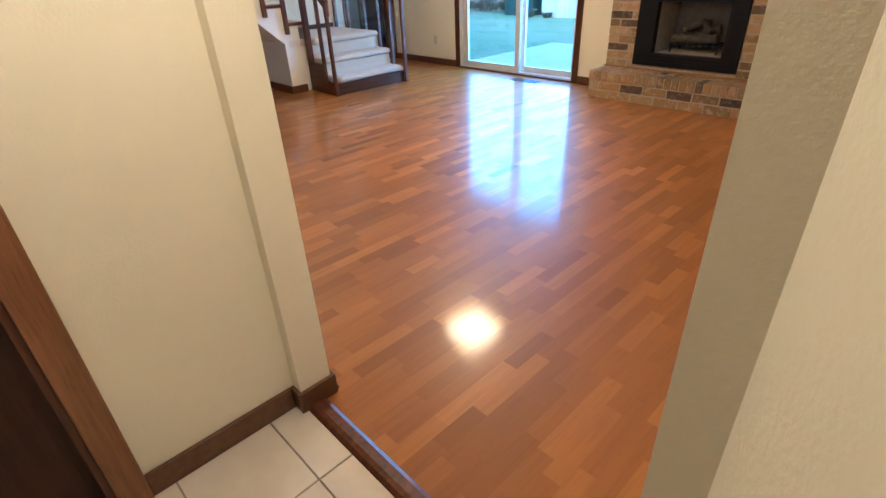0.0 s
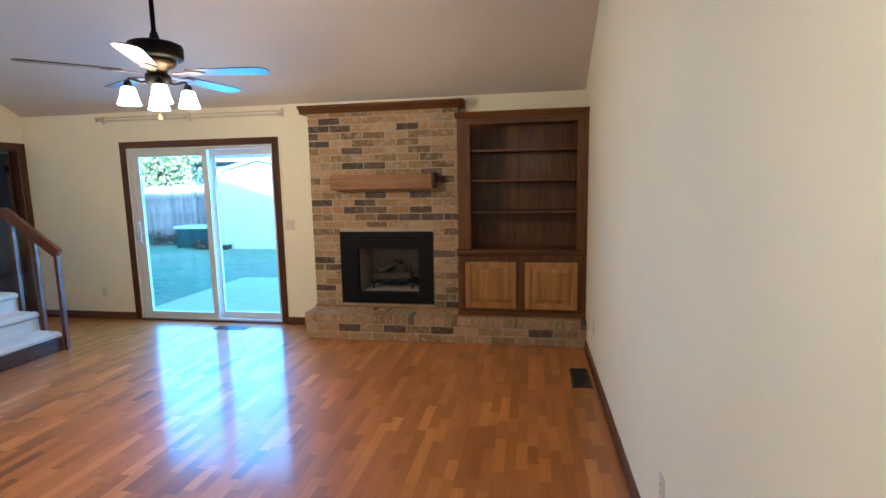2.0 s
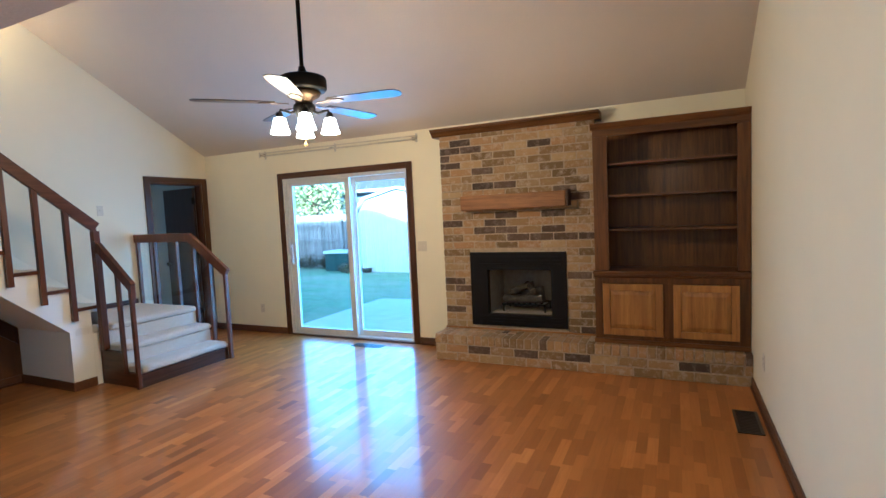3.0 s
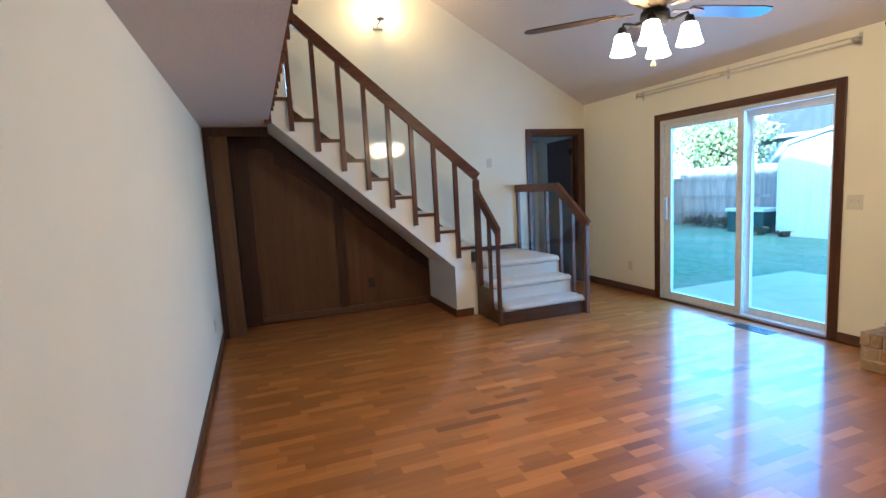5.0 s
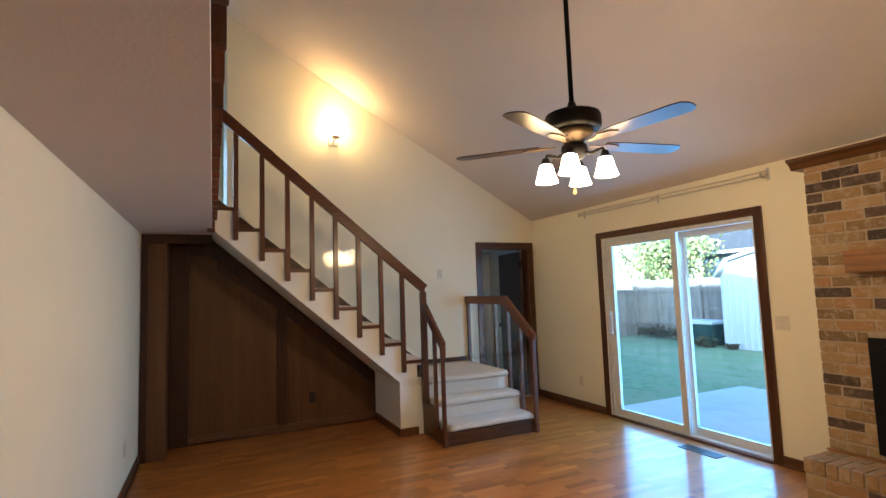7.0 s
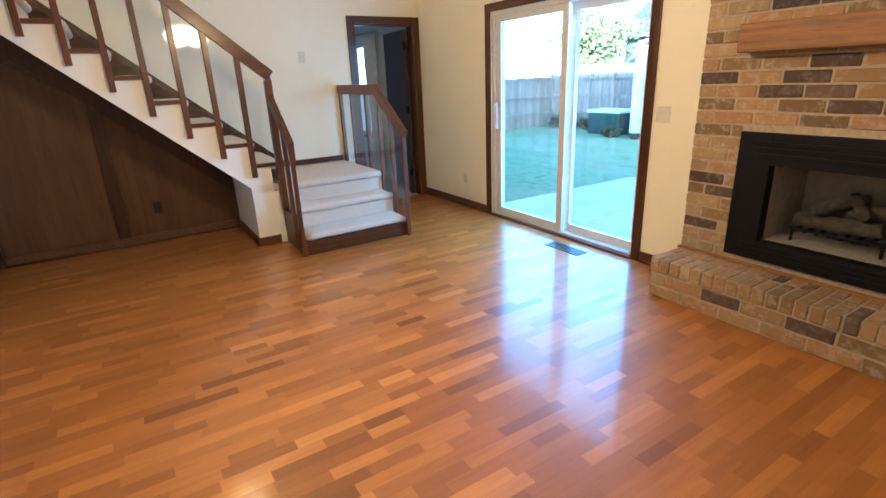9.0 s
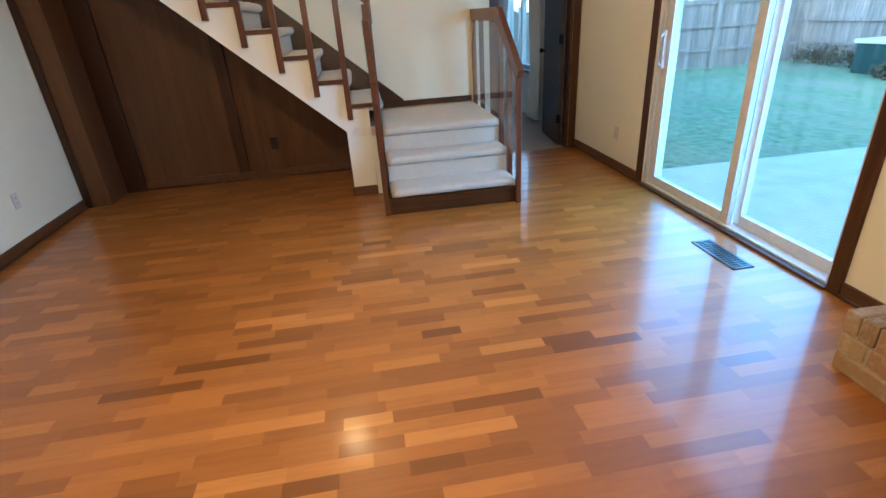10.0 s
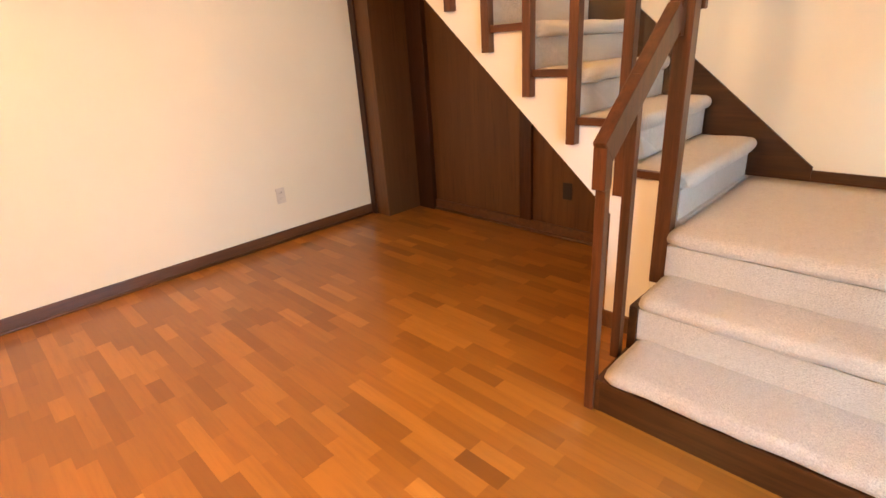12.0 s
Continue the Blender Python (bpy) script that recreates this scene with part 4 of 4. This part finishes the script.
for k in range(5):
    a = radians(BLADE_TURN + 72 * k)
    m = Matrix.Translation((FAN.x, FAN.y, FAN_Z - 0.02)) @ Matrix.Rotation(a, 4, "Z") @ Matrix.Rotation(radians(-6), 4, "X")
    pts = [(0.19, -0.05), (0.3, -0.062), (0.62, -0.068), (0.675, -0.06), (0.698, -0.03), (0.702, 0.0), (0.698, 0.03), (0.675, 0.06), (0.62, 0.068), (0.3, 0.062), (0.19, 0.05)]
    bm = prism(pts, "Z", -0.003, 0.003, 0.001)
    bm.transform(m)
    part("blade", bm, M_BLADE, fan, "dark wooden fan blade")
    bm = prism([(0.1, -0.014), (0.16, -0.02), (0.2, -0.045), (0.27, -0.03), (0.3, 0.0), (0.27, 0.03), (0.2, 0.045), (0.16, 0.02), (0.1, 0.014)], "Z", -0.009, -0.004)
    bm.transform(m)
    part("blade_arm", bm, M_BRASS, fan, "antique brass blade arm")
for k in range(4):
    a = radians(FAN_LIGHT_TURN + 90 * k)
    ux, uy = math.cos(a), math.sin(a)
    part("lamp_arm", tube([(FAN.x + ux * r, FAN.y + uy * r, FAN_Z + z) for r, z in ((0.05, -0.07), (0.09, -0.085), (0.13, -0.07), (0.155, -0.065), (0.165, -0.09))], 0.009), M_BRONZE, fan)
    cx, cy = FAN.x + ux * 0.165, FAN.y + uy * 0.165
    part("socket", lathe([(0.0, -0.075), (0.018, -0.08), (0.026, -0.105), (0.026, -0.12), (0.0, -0.12)], 16, (cx, cy, FAN_Z)), M_BRONZE, fan)
    sh = part("shade", lathe([(0.024, -0.115), (0.038, -0.122), (0.045, -0.15), (0.053, -0.185), (0.066, -0.222), (0.064, -0.223), (0.051, -0.187), (0.042, -0.15), (0.035, -0.125), (0.024, -0.119)], 24, (cx, cy, FAN_Z)), M_SHADE, fan, "lit bell-shaped frosted glass shade")
    sh.visible_shadow = False
part("pull_chain", tube([(FAN.x + 0.01, FAN.y - 0.02, FAN_Z - 0.11), (FAN.x + 0.01, FAN.y - 0.02, FAN_Z - 0.27)], 0.0022, 6), M_CHROME, fan)
part("chain_pull", lathe([(0.0, 0.0), (0.012, -0.035), (0.008, -0.045), (0.0, -0.045)], 12, (FAN.x + 0.01, FAN.y - 0.02, FAN_Z - 0.265)), M_OAK, fan, "small wooden chain pull")

# ---- sconce ----
sc = thing("wall_sconce", (W, -2.86, 3.4), "lit wall lamp with frosted glass shade above the stairs", "wall lamp")
part("back_plate", box(W, W + 0.02, -2.92, -2.8, 3.31, 3.49, 0.005), M_CHROME, sc)
part("arm", tube([(W + 0.02, -2.86, 3.37), (W + 0.1, -2.86, 3.36), (W + 0.15, -2.86, 3.39)], 0.012), M_CHROME, sc)
part("cup", lathe([(0.0, 0.0), (0.045, 0.0), (0.05, 0.03), (0.0, 0.03)], 20, (W + 0.15, -2.86, 3.37)), M_CHROME, sc)
s2 = part("shade", lathe([(0.05, 0.0), (0.1, 0.03), (0.125, 0.1), (0.142, 0.2), (0.138, 0.2), (0.121, 0.1), (0.096, 0.033), (0.05, 0.006)], 28, (W + 0.15, -2.86, 3.4)), M_SCONCE, sc, "lit frosted glass bowl")
s2.visible_shadow = False

# invented fixture out of view, holds the added fill lamp of the hall
hl = thing("hall_fill_fixture", (-0.62, -5.12, 2.15), "added round frosted fill light under the hall ceiling, never in view", "ceiling light")
s3 = part("shade", lathe([(0.13, 0.0), (0.14, -0.02), (0.12, -0.07), (0.06, -0.1), (0.0, -0.105)], 28, (-0.62, -5.12, 2.148)), M_SHADE, hl)
s3.visible_shadow = False


# ---- outlets, switches, registers ----
def outlet(x, y, z, facing, dark=False, switches=0):
    """A cover plate; facing: the way it looks."""
    label = "dark brown outlet plate on the panelling" if dark else ("ivory switch plate on the cream wall" if switches else "ivory outlet plate on the cream wall")
    ob = thing("light_switch" if switches else "outlet", (x, y, z), label, "switch" if switches else "outlet", "" if dark or switches else "wall outlets")
    w = 0.035 + 0.023 * max(switches - 1, 0)
    turn = {"N": 0, "S": 180, "E": -90, "W": 90}[facing]
    m = pose(x, y, z, 0, 0, turn)
    bm = box(-w, w, 0, 0.006, -0.058, 0.058, 0.003)
    bm.transform(m)
    part("plate", bm, M_DARKPLATE if dark else M_PLATE, ob)
    if switches:
        for k in range(switches):
            c = (k - (switches - 1) / 2) * 0.046
            bm = box(c - 0.005, c + 0.005, 0.005, 0.016, -0.002, 0.016, 0.001)
            bm.transform(m)
            part("toggle", bm, M_PLATE, ob)
    else:
        for dz in (-0.02, 0.02):
            bm = box(-0.017, 0.017, 0.005, 0.008, dz - 0.015, dz + 0.015, 0.002)
            bm.transform(m)
            face = part("socket", bm, M_DARKPLATE if dark else M_PLATE, ob)
            for sx in (-0.006, 0.006):
                bm = box(sx - 0.001, sx + 0.001, 0.0079, 0.0086, dz - 0.002, dz + 0.008)
                bm.transform(m)
                part("slot", bm, M_HOLE_SHADE, face)
    return ob


outlet(0, -1.02, 0.37, "W")
outlet(0, -3.25, 0.36, "W")
outlet(-5.37, S, 0.35, "N")
outlet(-5.7, 0, 0.33, "S")
outlet(W + 0.012, -3.15, 0.34, "E", dark=True)
outlet(-3.19, 0, 1.15, "S", switches=2)
outlet(W, -1.49, 1.725, "E", switches=1)


def register(x0, x1, y0, y1, label):
    ob = thing("floor_register", ((x0 + x1) / 2, (y0 + y1) / 2, 0), label, "floor vent")
    bm = joined(box(x0, x1, y0, y0 + 0.018, 0.001, 0.006, 0.001), box(x0, x1, y1 - 0.018, y1, 0.001, 0.006, 0.001), box(x0, x0 + 0.018, y0, y1, 0.001, 0.006, 0.001), box(x1 - 0.018, x1, y0, y1, 0.001, 0.006, 0.001))
    part("rim", bm, M_VENT, ob)
    # dark sheet on the floor: the shade below the slats, put in as colour
    part("duct", box(x0 + 0.01, x1 - 0.01, y0 + 0.01, y1 - 0.01, 0.0005, 0.0015), M_HOLE_SHADE, ob)
    long_x = x1 - x0 > y1 - y0
    n = 14
    for k in range(n):
        u = (k + 0.5) / n
        if long_x:
            c = x0 + 0.018 + u * (x1 - x0 - 0.036)
            bm = box(c - 0.005, c + 0.005, y0 + 0.018, y1 - 0.018, 0.002, 0.005)
        else:
            c = y0 + 0.018 + u * (y1 - y0 - 0.036)
            bm = box(x0 + 0.018, x1 - 0.018, c - 0.005, c + 0.005, 0.002, 0.005)
        part("slat", bm, M_VENT, ob)
    if long_x:
        part("cross_bar", box(x0 + 0.018, x1 - 0.018, (y0 + y1) / 2 - 0.005, (y0 + y1) / 2 + 0.005, 0.0045, 0.0065), M_VENT, ob)
    return ob


register(-4.05, -3.66, -0.3, -0.17, "bronze scrolled floor register in front of the sliding door")
register(-0.2, -0.045, -1.42, -1.02, "bronze floor register beside the long cream wall")

# ---- outdoors ----
structure("patio", box(-5.7, 3.0, 0.16, 3.0, -0.3, -0.06, 0.01), M_CONCRETE, "pale concrete patio slab", "patio")


def fence_run(p, q, n, top, group, sag=0.03):
    """Boards side by side from p to q, with posts and two rails facing the yard."""
    p, q = Vector(p), Vector(q)
    d = (q - p).normalized()
    side = Vector((d.y, -d.x, 0))
    length = (q - p).length
    fence = thing("fence", tuple((p + q) / 2 + Vector((0, 0, -0.12))), "weathered grey wooden board fence round the yard", "fence")
    me = None
    w = length / n
    for k in range(n):
        c = p + d * (w * (k + 0.5))
        if me is None:
            bm = box(-w / 2 + 0.004, w / 2 - 0.004, -0.01, 0.01, 0, top, 0)
            first = part("board", bm, M_FENCE, fence)
            me = first.data
            ob = first
        else:
            ob = new("board", me)
            ob.parent = fence
            ob.matrix_parent_inverse = fence.matrix_world.inverted()
        ob.matrix_world = Matrix.Translation(c + Vector((0, 0, -0.12 + random.uniform(-sag, sag)))) @ Matrix.Rotation(math.atan2(d.y, d.x) + radians(random.uniform(-1.5, 1.5)), 4, "Z")
    for z in (0.28, 0.78, 1.28):
        part("fence_rail", beam(p + side * 0.035 + Vector((0, 0, z)), q + side * 0.035 + Vector((0, 0, z)), 0.05, 0.07, 0), M_FENCE, fence)
    steps = max(1, round(length / 2.4))
    for k in range(steps + 1):
        c = p + d * (length * k / steps) + side * 0.06
        part("fence_post", box(c.x - 0.05, c.x + 0.05, c.y - 0.05, c.y + 0.05, -0.12, top - 0.02, 0.004), M_FENCE, fence)
    return fence


fence_run((-12.8, -1.0, 0), (-12.8, 8.25, 0), 62, 1.45, "")
fence_run((-12.8, 8.3, 0), (4.0, 8.3, 0), 112, 1.75, "")

shed = thing("shed", (-7.5, 8.0 - 0.3, -0.12), "pale painted garden shed with a gambrel roof", "shed")
G = [(-9.0, -0.12), (-9.0, 1.62), (-8.7, 1.97), (-7.65, 2.22), (-6.6, 1.97), (-6.3, 1.62), (-6.3, -0.12)]
part("wall", prism(G, "Y", 7.2, 8.15), M_SHED, shed)
for k in range(18):
    x = -8.93 + k * 0.15
    part("batten", box(x - 0.008, x + 0.008, 7.185, 7.2, -0.1, 1.6), M_SHED, shed)
part("fascia", prism([(-9.08, 1.6), (-8.73, 2.0), (-7.65, 2.26), (-6.57, 2.0), (-6.22, 1.6), (-6.2, 1.64), (-6.55, 2.06), (-7.65, 2.32), (-8.75, 2.06), (-9.1, 1.64)], "Y", 7.06, 7.099), M_SHED, shed, "pale fascia board")
part("roof", prism([(-9.08, 1.6), (-8.73, 2.0), (-7.65, 2.26), (-6.57, 2.0), (-6.22, 1.6), (-6.2, 1.64), (-6.55, 2.06), (-7.65, 2.32), (-8.75, 2.06), (-9.1, 1.64)], "Y", 7.1, 8.2), M_SHED_ROOF_GLARE, shed)

unit = thing("utility_box", (-9.9, 7.6, -0.12), "dark green utility box with a pale lid near the fence", "utility box")
part("body", box(-10.4, -9.4, 7.3, 7.95, -0.12, 0.42, 0.02), M_BIN, unit)
part("lid", box(-10.44, -9.36, 7.26, 7.99, 0.42, 0.5, 0.015), M_SHED, unit)


def leaves(n, radius, squash, size, seed, centre=(0, 0, 0), spread=0.35):
    """Clumps of small leaf quads in an uneven shell."""
    rng = random.Random(seed)
    verts, faces = [], []
    clumps = [Vector((rng.gauss(0, 0.45), rng.gauss(0, 0.45), rng.gauss(0, 0.4))) * radius for _ in range(max(8, n // 90))]
    for k in range(n):
        c = rng.choice(clumps) + Vector((rng.gauss(0, 1), rng.gauss(0, 1), rng.gauss(0, 1))) * radius * spread * 0.5
        c = Vector((c.x, c.y, c.z * squash)) + Vector(centre)
        u = Vector((rng.gauss(0, 1), rng.gauss(0, 1), rng.gauss(0, 1))).normalized() * size * rng.uniform(0.6, 1.3)
        w = u.cross(Vector((rng.gauss(0, 1), rng.gauss(0, 1), rng.gauss(0, 1)))).normalized() * size * 0.5
        i = len(verts)
        verts += [tuple(c - u), tuple(c + w), tuple(c + u), tuple(c - w)]
        faces.append((i, i + 1, i + 2, i + 3))
    return verts, faces


def tree(x, y, height, radius, seed, n=4200):
    ob = thing("tree", (x, y, -0.12), "leafy green tree behind the wooden fence", "tree")
    rng = random.Random(seed)
    top = height - radius
    bms = [tube([(x, y, -0.12), (x + 0.1, y, top * 0.5), (x + 0.05, y + 0.1, top), (x, y, height - radius * 0.3)], [0.22, 0.17, 0.12, 0.04], 9)]
    for k in range(7):
        a, z = k * 0.9 + rng.random(), top * rng.uniform(0.6, 1.0)
        r = radius * rng.uniform(0.5, 0.9)
        bms.append(tube([(x, y, z), (x + 0.5 * r * math.cos(a), y + 0.5 * r * math.sin(a), z + 0.4 * r), (x + r * math.cos(a), y + r * math.sin(a), z + r * 0.9)], [0.09, 0.06, 0.02], 6))
    part("trunk", joined(*bms), M_BARK, ob)
    verts, faces = leaves(n, radius, 0.9, 0.09, seed, (x, y, height - radius * 0.9))
    me = bpy.data.meshes.new("crown")
    me.from_pydata(verts, [], faces)
    me.materials.append(M_LEAF)
    crown_ob = new("crown", me)
    crown_ob.parent = ob
    crown_ob.matrix_parent_inverse = ob.matrix_world.inverted()
    return ob


for x, y, h, r, s in ((-18.5, 15, 5.6, 2.4, 1), (-14.2, 11.8, 3.9, 1.4, 2), (-22, 11, 7, 3, 6), (1.5, 14, 7, 3, 7), (-19, 5, 7, 2.8, 8)):
    tree(x, y, h, r, s)
for k, (x, y, s) in enumerate(((-12.1, 7.9, 0.28), (-11.5, 7.95, 0.3), (-10.9, 7.9, 0.25), (-9.35, 7.0, 0.22), (-9.6, 7.05, 0.18), (-8.7, 7.0, 0.12))):
    verts, faces = leaves(420, s, 0.7, 0.035, 40 + k, (x, y, -0.12 + s * 0.6), 0.5)
    me = bpy.data.meshes.new("shrub")
    me.from_pydata(verts, [], faces)
    me.materials.append(M_SHRUB)
    tagged(new("shrub", me), "low reddish-green shrub at the foot of the fence", "shrub", "shrubs by the fence")
# neighbouring house beyond the fence
nb = thing("neighbour_house", (-9.5, 17, -0.12), "neighbouring house with a dark roof and white gutter beyond the fence", "house")
part("wall", box(-15.0, -3.0, 14.4, 20, -0.12, 2.62), M_SLATE, nb)
part("gutter", box(-15.4, -2.6, 13.88, 14.0, 2.6, 2.72, 0.02), M_SHED, nb, "white gutter")
part("roof", prism([(14.0, 2.55), (17.2, 4.6), (20.4, 2.55), (20.4, 2.7), (17.2, 4.75), (14.0, 2.7)], "X", -15.4, -2.6), M_SHINGLE, nb)
# outer cladding of this house's front wall below the eave is its own wall; soffit board under the eave
structure("trim_eave", box(-11.4, 0.5, 0.16, 0.75, 2.2, 2.225), M_WHITE, "white boarded eave", "trim")


# ---- hall floor tiles and threshold ----
structure("floor_hall", box(-2.3, 0.56, -8.0, -4.925, -0.1, -0.008), M_GROUT, "grouted floor of the hall", "floor")
TILES = bpy.data.objects["floor_hall"]
me = None
for i in range(-3, 6):
    for j in range(12):
        x0, y1 = -0.933 + 0.305 * i, -4.925 if j == 0 else -5.048 - 0.305 * (j - 1)
        y0 = -5.048 - 0.305 * j
        xa, xb = max(x0, -1.25), min(x0 + 0.305, 0.5)
        if xb - xa < 0.03 or y0 < -8.0:
            continue
        part("tile", box(xa + 0.003, xb - 0.003, y0 + 0.003, y1 - 0.003, -0.01, 0.0, 0), M_TILE, TILES)
strip = tagged(part("threshold", prism([(-4.925, 0), (-4.915, 0.012), (-4.9, 0.016), (-4.87, 0.012), (-4.855, 0.002), (-4.855, 0)], "X", JL + 0.014, JR - 0.014), M_RAIL), "reddish-brown wooden threshold strip", "threshold", kind="structure")


# ---- bricks ----
def brick_mesh(lx, ly, lz, seed, material):
    bm = bmesh.new()
    bmesh.ops.create_cube(bm, size=1.0, matrix=Matrix.Diagonal((lx, ly, lz, 1)))
    bmesh.ops.bevel(bm, geom=list(bm.edges), offset=0.005, segments=1, affect="EDGES")
    rng = random.Random(seed)
    for v in bm.verts:
        v.co += Vector((rng.uniform(-1, 1), rng.uniform(-1, 1), rng.uniform(-1, 1))) * 0.0022
    me = bpy.data.meshes.new("brick")
    bm.to_mesh(me)
    bm.free()
    me.materials.append(material)
    return me


_bricks = {}


# centres of the dark bricks in the chimney breast, as x and z
DARK = [(-2.51, 2.28), (-2.67, 2.19), (-2.41, 2.2), (-2.75, 2.1), (-2.67, 2.02), (-2.49, 1.94), (-2.49, 1.77), (-1.71, 2.16), (-2.03, 1.78), (-2.24, 1.46), (-1.7, 1.48), (-2.65, 1.37), (-2.14, 1.37), (-2.5, 1.29), (-2.19, 1.29),
        (-1.69, 1.3), (-2.13, 1.21), (-1.86, 1.22), (-1.6, 1.21), (-1.33, 1.21), (-1.4, 1.63), (-2.76, 0.79), (-2.66, 0.71), (-2.75, 0.48), (-1.33, 0.87), (-1.37, 0.3), (-1.64, 1.74)]


def brick(parent, x0, x1, y0, y1, z0, z1):
    if min(x1 - x0, z1 - z0, y1 - y0) < 0.02:
        return
    if parent is chimney:
        dark = any(x0 - 0.006 <= x < x1 + 0.006 and z0 - 0.006 <= z < z1 + 0.006 for x, z in DARK)
    else:
        dark = random.random() < 0.07
    key = (round(x1 - x0, 3), round(y1 - y0, 3), round(z1 - z0, 3), random.randrange(3), dark)
    if key not in _bricks:
        _bricks[key] = brick_mesh(x1 - x0, y1 - y0, z1 - z0, key[3], M_BRICK_DARK if dark else M_BRICK)
    ob = new("brick", _bricks[key])
    ob.parent = parent
    ob.matrix_parent_inverse = parent.matrix_world.inverted()
    ob.matrix_world = pose((x0 + x1) / 2, (y0 + y1) / 2 + random.uniform(-0.003, 0.003), (z0 + z1) / 2, random.uniform(-0.8, 0.8), random.uniform(-0.4, 0.4), random.uniform(-0.5, 0.5))


z, row = HZ + 0.006, 0
while z < CZ1 - 0.02:
    z1 = min(z + BZ - 0.011, CZ1 - 0.002)
    x = CX0 - (BX / 2 if row % 2 else 0)
    while x < CX1 - 0.01:
        xa, xb = max(x, CX0), min(x + BX - 0.011, CX1)
        x += BX
        spans = [(xa, xb)]
        if z < FZ1 and z1 > FZ0 - 0.002:
            spans = [(xa, min(xb, FX0 - 0.004)), (max(xa, FX1 + 0.004), xb)]
        for a, c in spans:
            brick(chimney, a, c, -0.132, -0.07, z, z1)
    z += BZ
    row += 1
# hearth: two courses and a row of headers on edge
for row, (za, zb) in enumerate(((0.002, 0.078), (0.089, 0.163))):
    x = -2.84 - (BX / 2 if row % 2 else 0)
    while x < -0.01:
        brick(hearth, max(x, -2.84), min(x + BX - 0.011, -0.002), -0.477, -0.42, za, zb)
        x += BX
    for ya, yb in ((-0.41, -0.24), (-0.228, -0.06)) if row else ((-0.41, -0.33), (-0.32, -0.1), (-0.09, -0.002)):
        brick(hearth, -2.845, -2.79, ya, yb, za, zb)
x = -2.845
while x < -0.03:
    if x + 0.062 < -1.245:
        brick(hearth, x, x + 0.062, -0.482, -0.29, 0.175, HZ)
        brick(hearth, x, x + 0.062, -0.279, -0.105, 0.175, HZ)
    else:
        brick(hearth, x, min(x + 0.062, -0.002), -0.482, -0.37, 0.175, HZ)
    x += 0.0735


# ---- floor strips ----
rng = random.Random(11)
SW = 0.0645
strips = []
nrow = int(6.6 / SW) + 1
for r in range(nrow):
    xa = W + r * SW
    xb = min(xa + SW, E)
    y = -4.9 - rng.random() * 0.4
    while y < 0:
        length = rng.choice((0.19, 0.24, 0.3, 0.36, 0.42))
        ya, yb = max(y, -4.9), min(y + length, 0.0)
        if yb - ya > 0.02 and xb - xa > 0.01:
            strips.append((xa, xb, ya, yb))
        y += length
near = sorted(range(len(strips)), key=lambda i: abs((strips[i][0] + strips[i][1]) / 2 + 3.1) + abs((strips[i][2] + strips[i][3]) / 2 + 2.2) * 1.2)[:300]
near = set(near)


def strip_box(x0, x1, y0, y1):
    v = [(x0, y0, -0.006), (x1, y0, -0.006), (x1, y1, -0.006), (x0, y1, -0.006), (x0, y0, 0), (x1, y0, 0), (x1, y1, 0), (x0, y1, 0)]
    return v, [(4, 5, 6, 7), (0, 1, 5, 4), (1, 2, 6, 5), (2, 3, 7, 6), (3, 0, 4, 7)]


_shared = {}
groups = [([], []) for _ in range(16)]
for i, (xa, xb, ya, yb) in enumerate(strips):
    if i in near:
        key = (round(xb - xa, 4), round(yb - ya, 4))
        if key not in _shared:
            v, f = strip_box(-key[0] / 2, key[0] / 2, -key[1] / 2, key[1] / 2)
            me = bpy.data.meshes.new("floor_strip")
            me.from_pydata(v, [], f)
            me.materials.append(M_STRIP)
            _shared[key] = me
        ob = new("floor_strip", _shared[key])
        ob.parent = FLOOR
        ob.matrix_world = Matrix.Translation(((xa + xb) / 2, (ya + yb) / 2, 0))
    else:
        verts, faces = groups[rng.randrange(16)]
        v, f = strip_box(xa, xb, ya, yb)
        n = len(verts)
        verts += v
        faces += [tuple(k + n for k in q) for q in f]
for verts, faces in groups:
    me = bpy.data.meshes.new("floor_strips")
    me.from_pydata(verts, [], faces)
    me.materials.append(M_STRIP)
    ob = tagged(new("floor_strips", me), kind="stuff")
    ob.parent = FLOOR
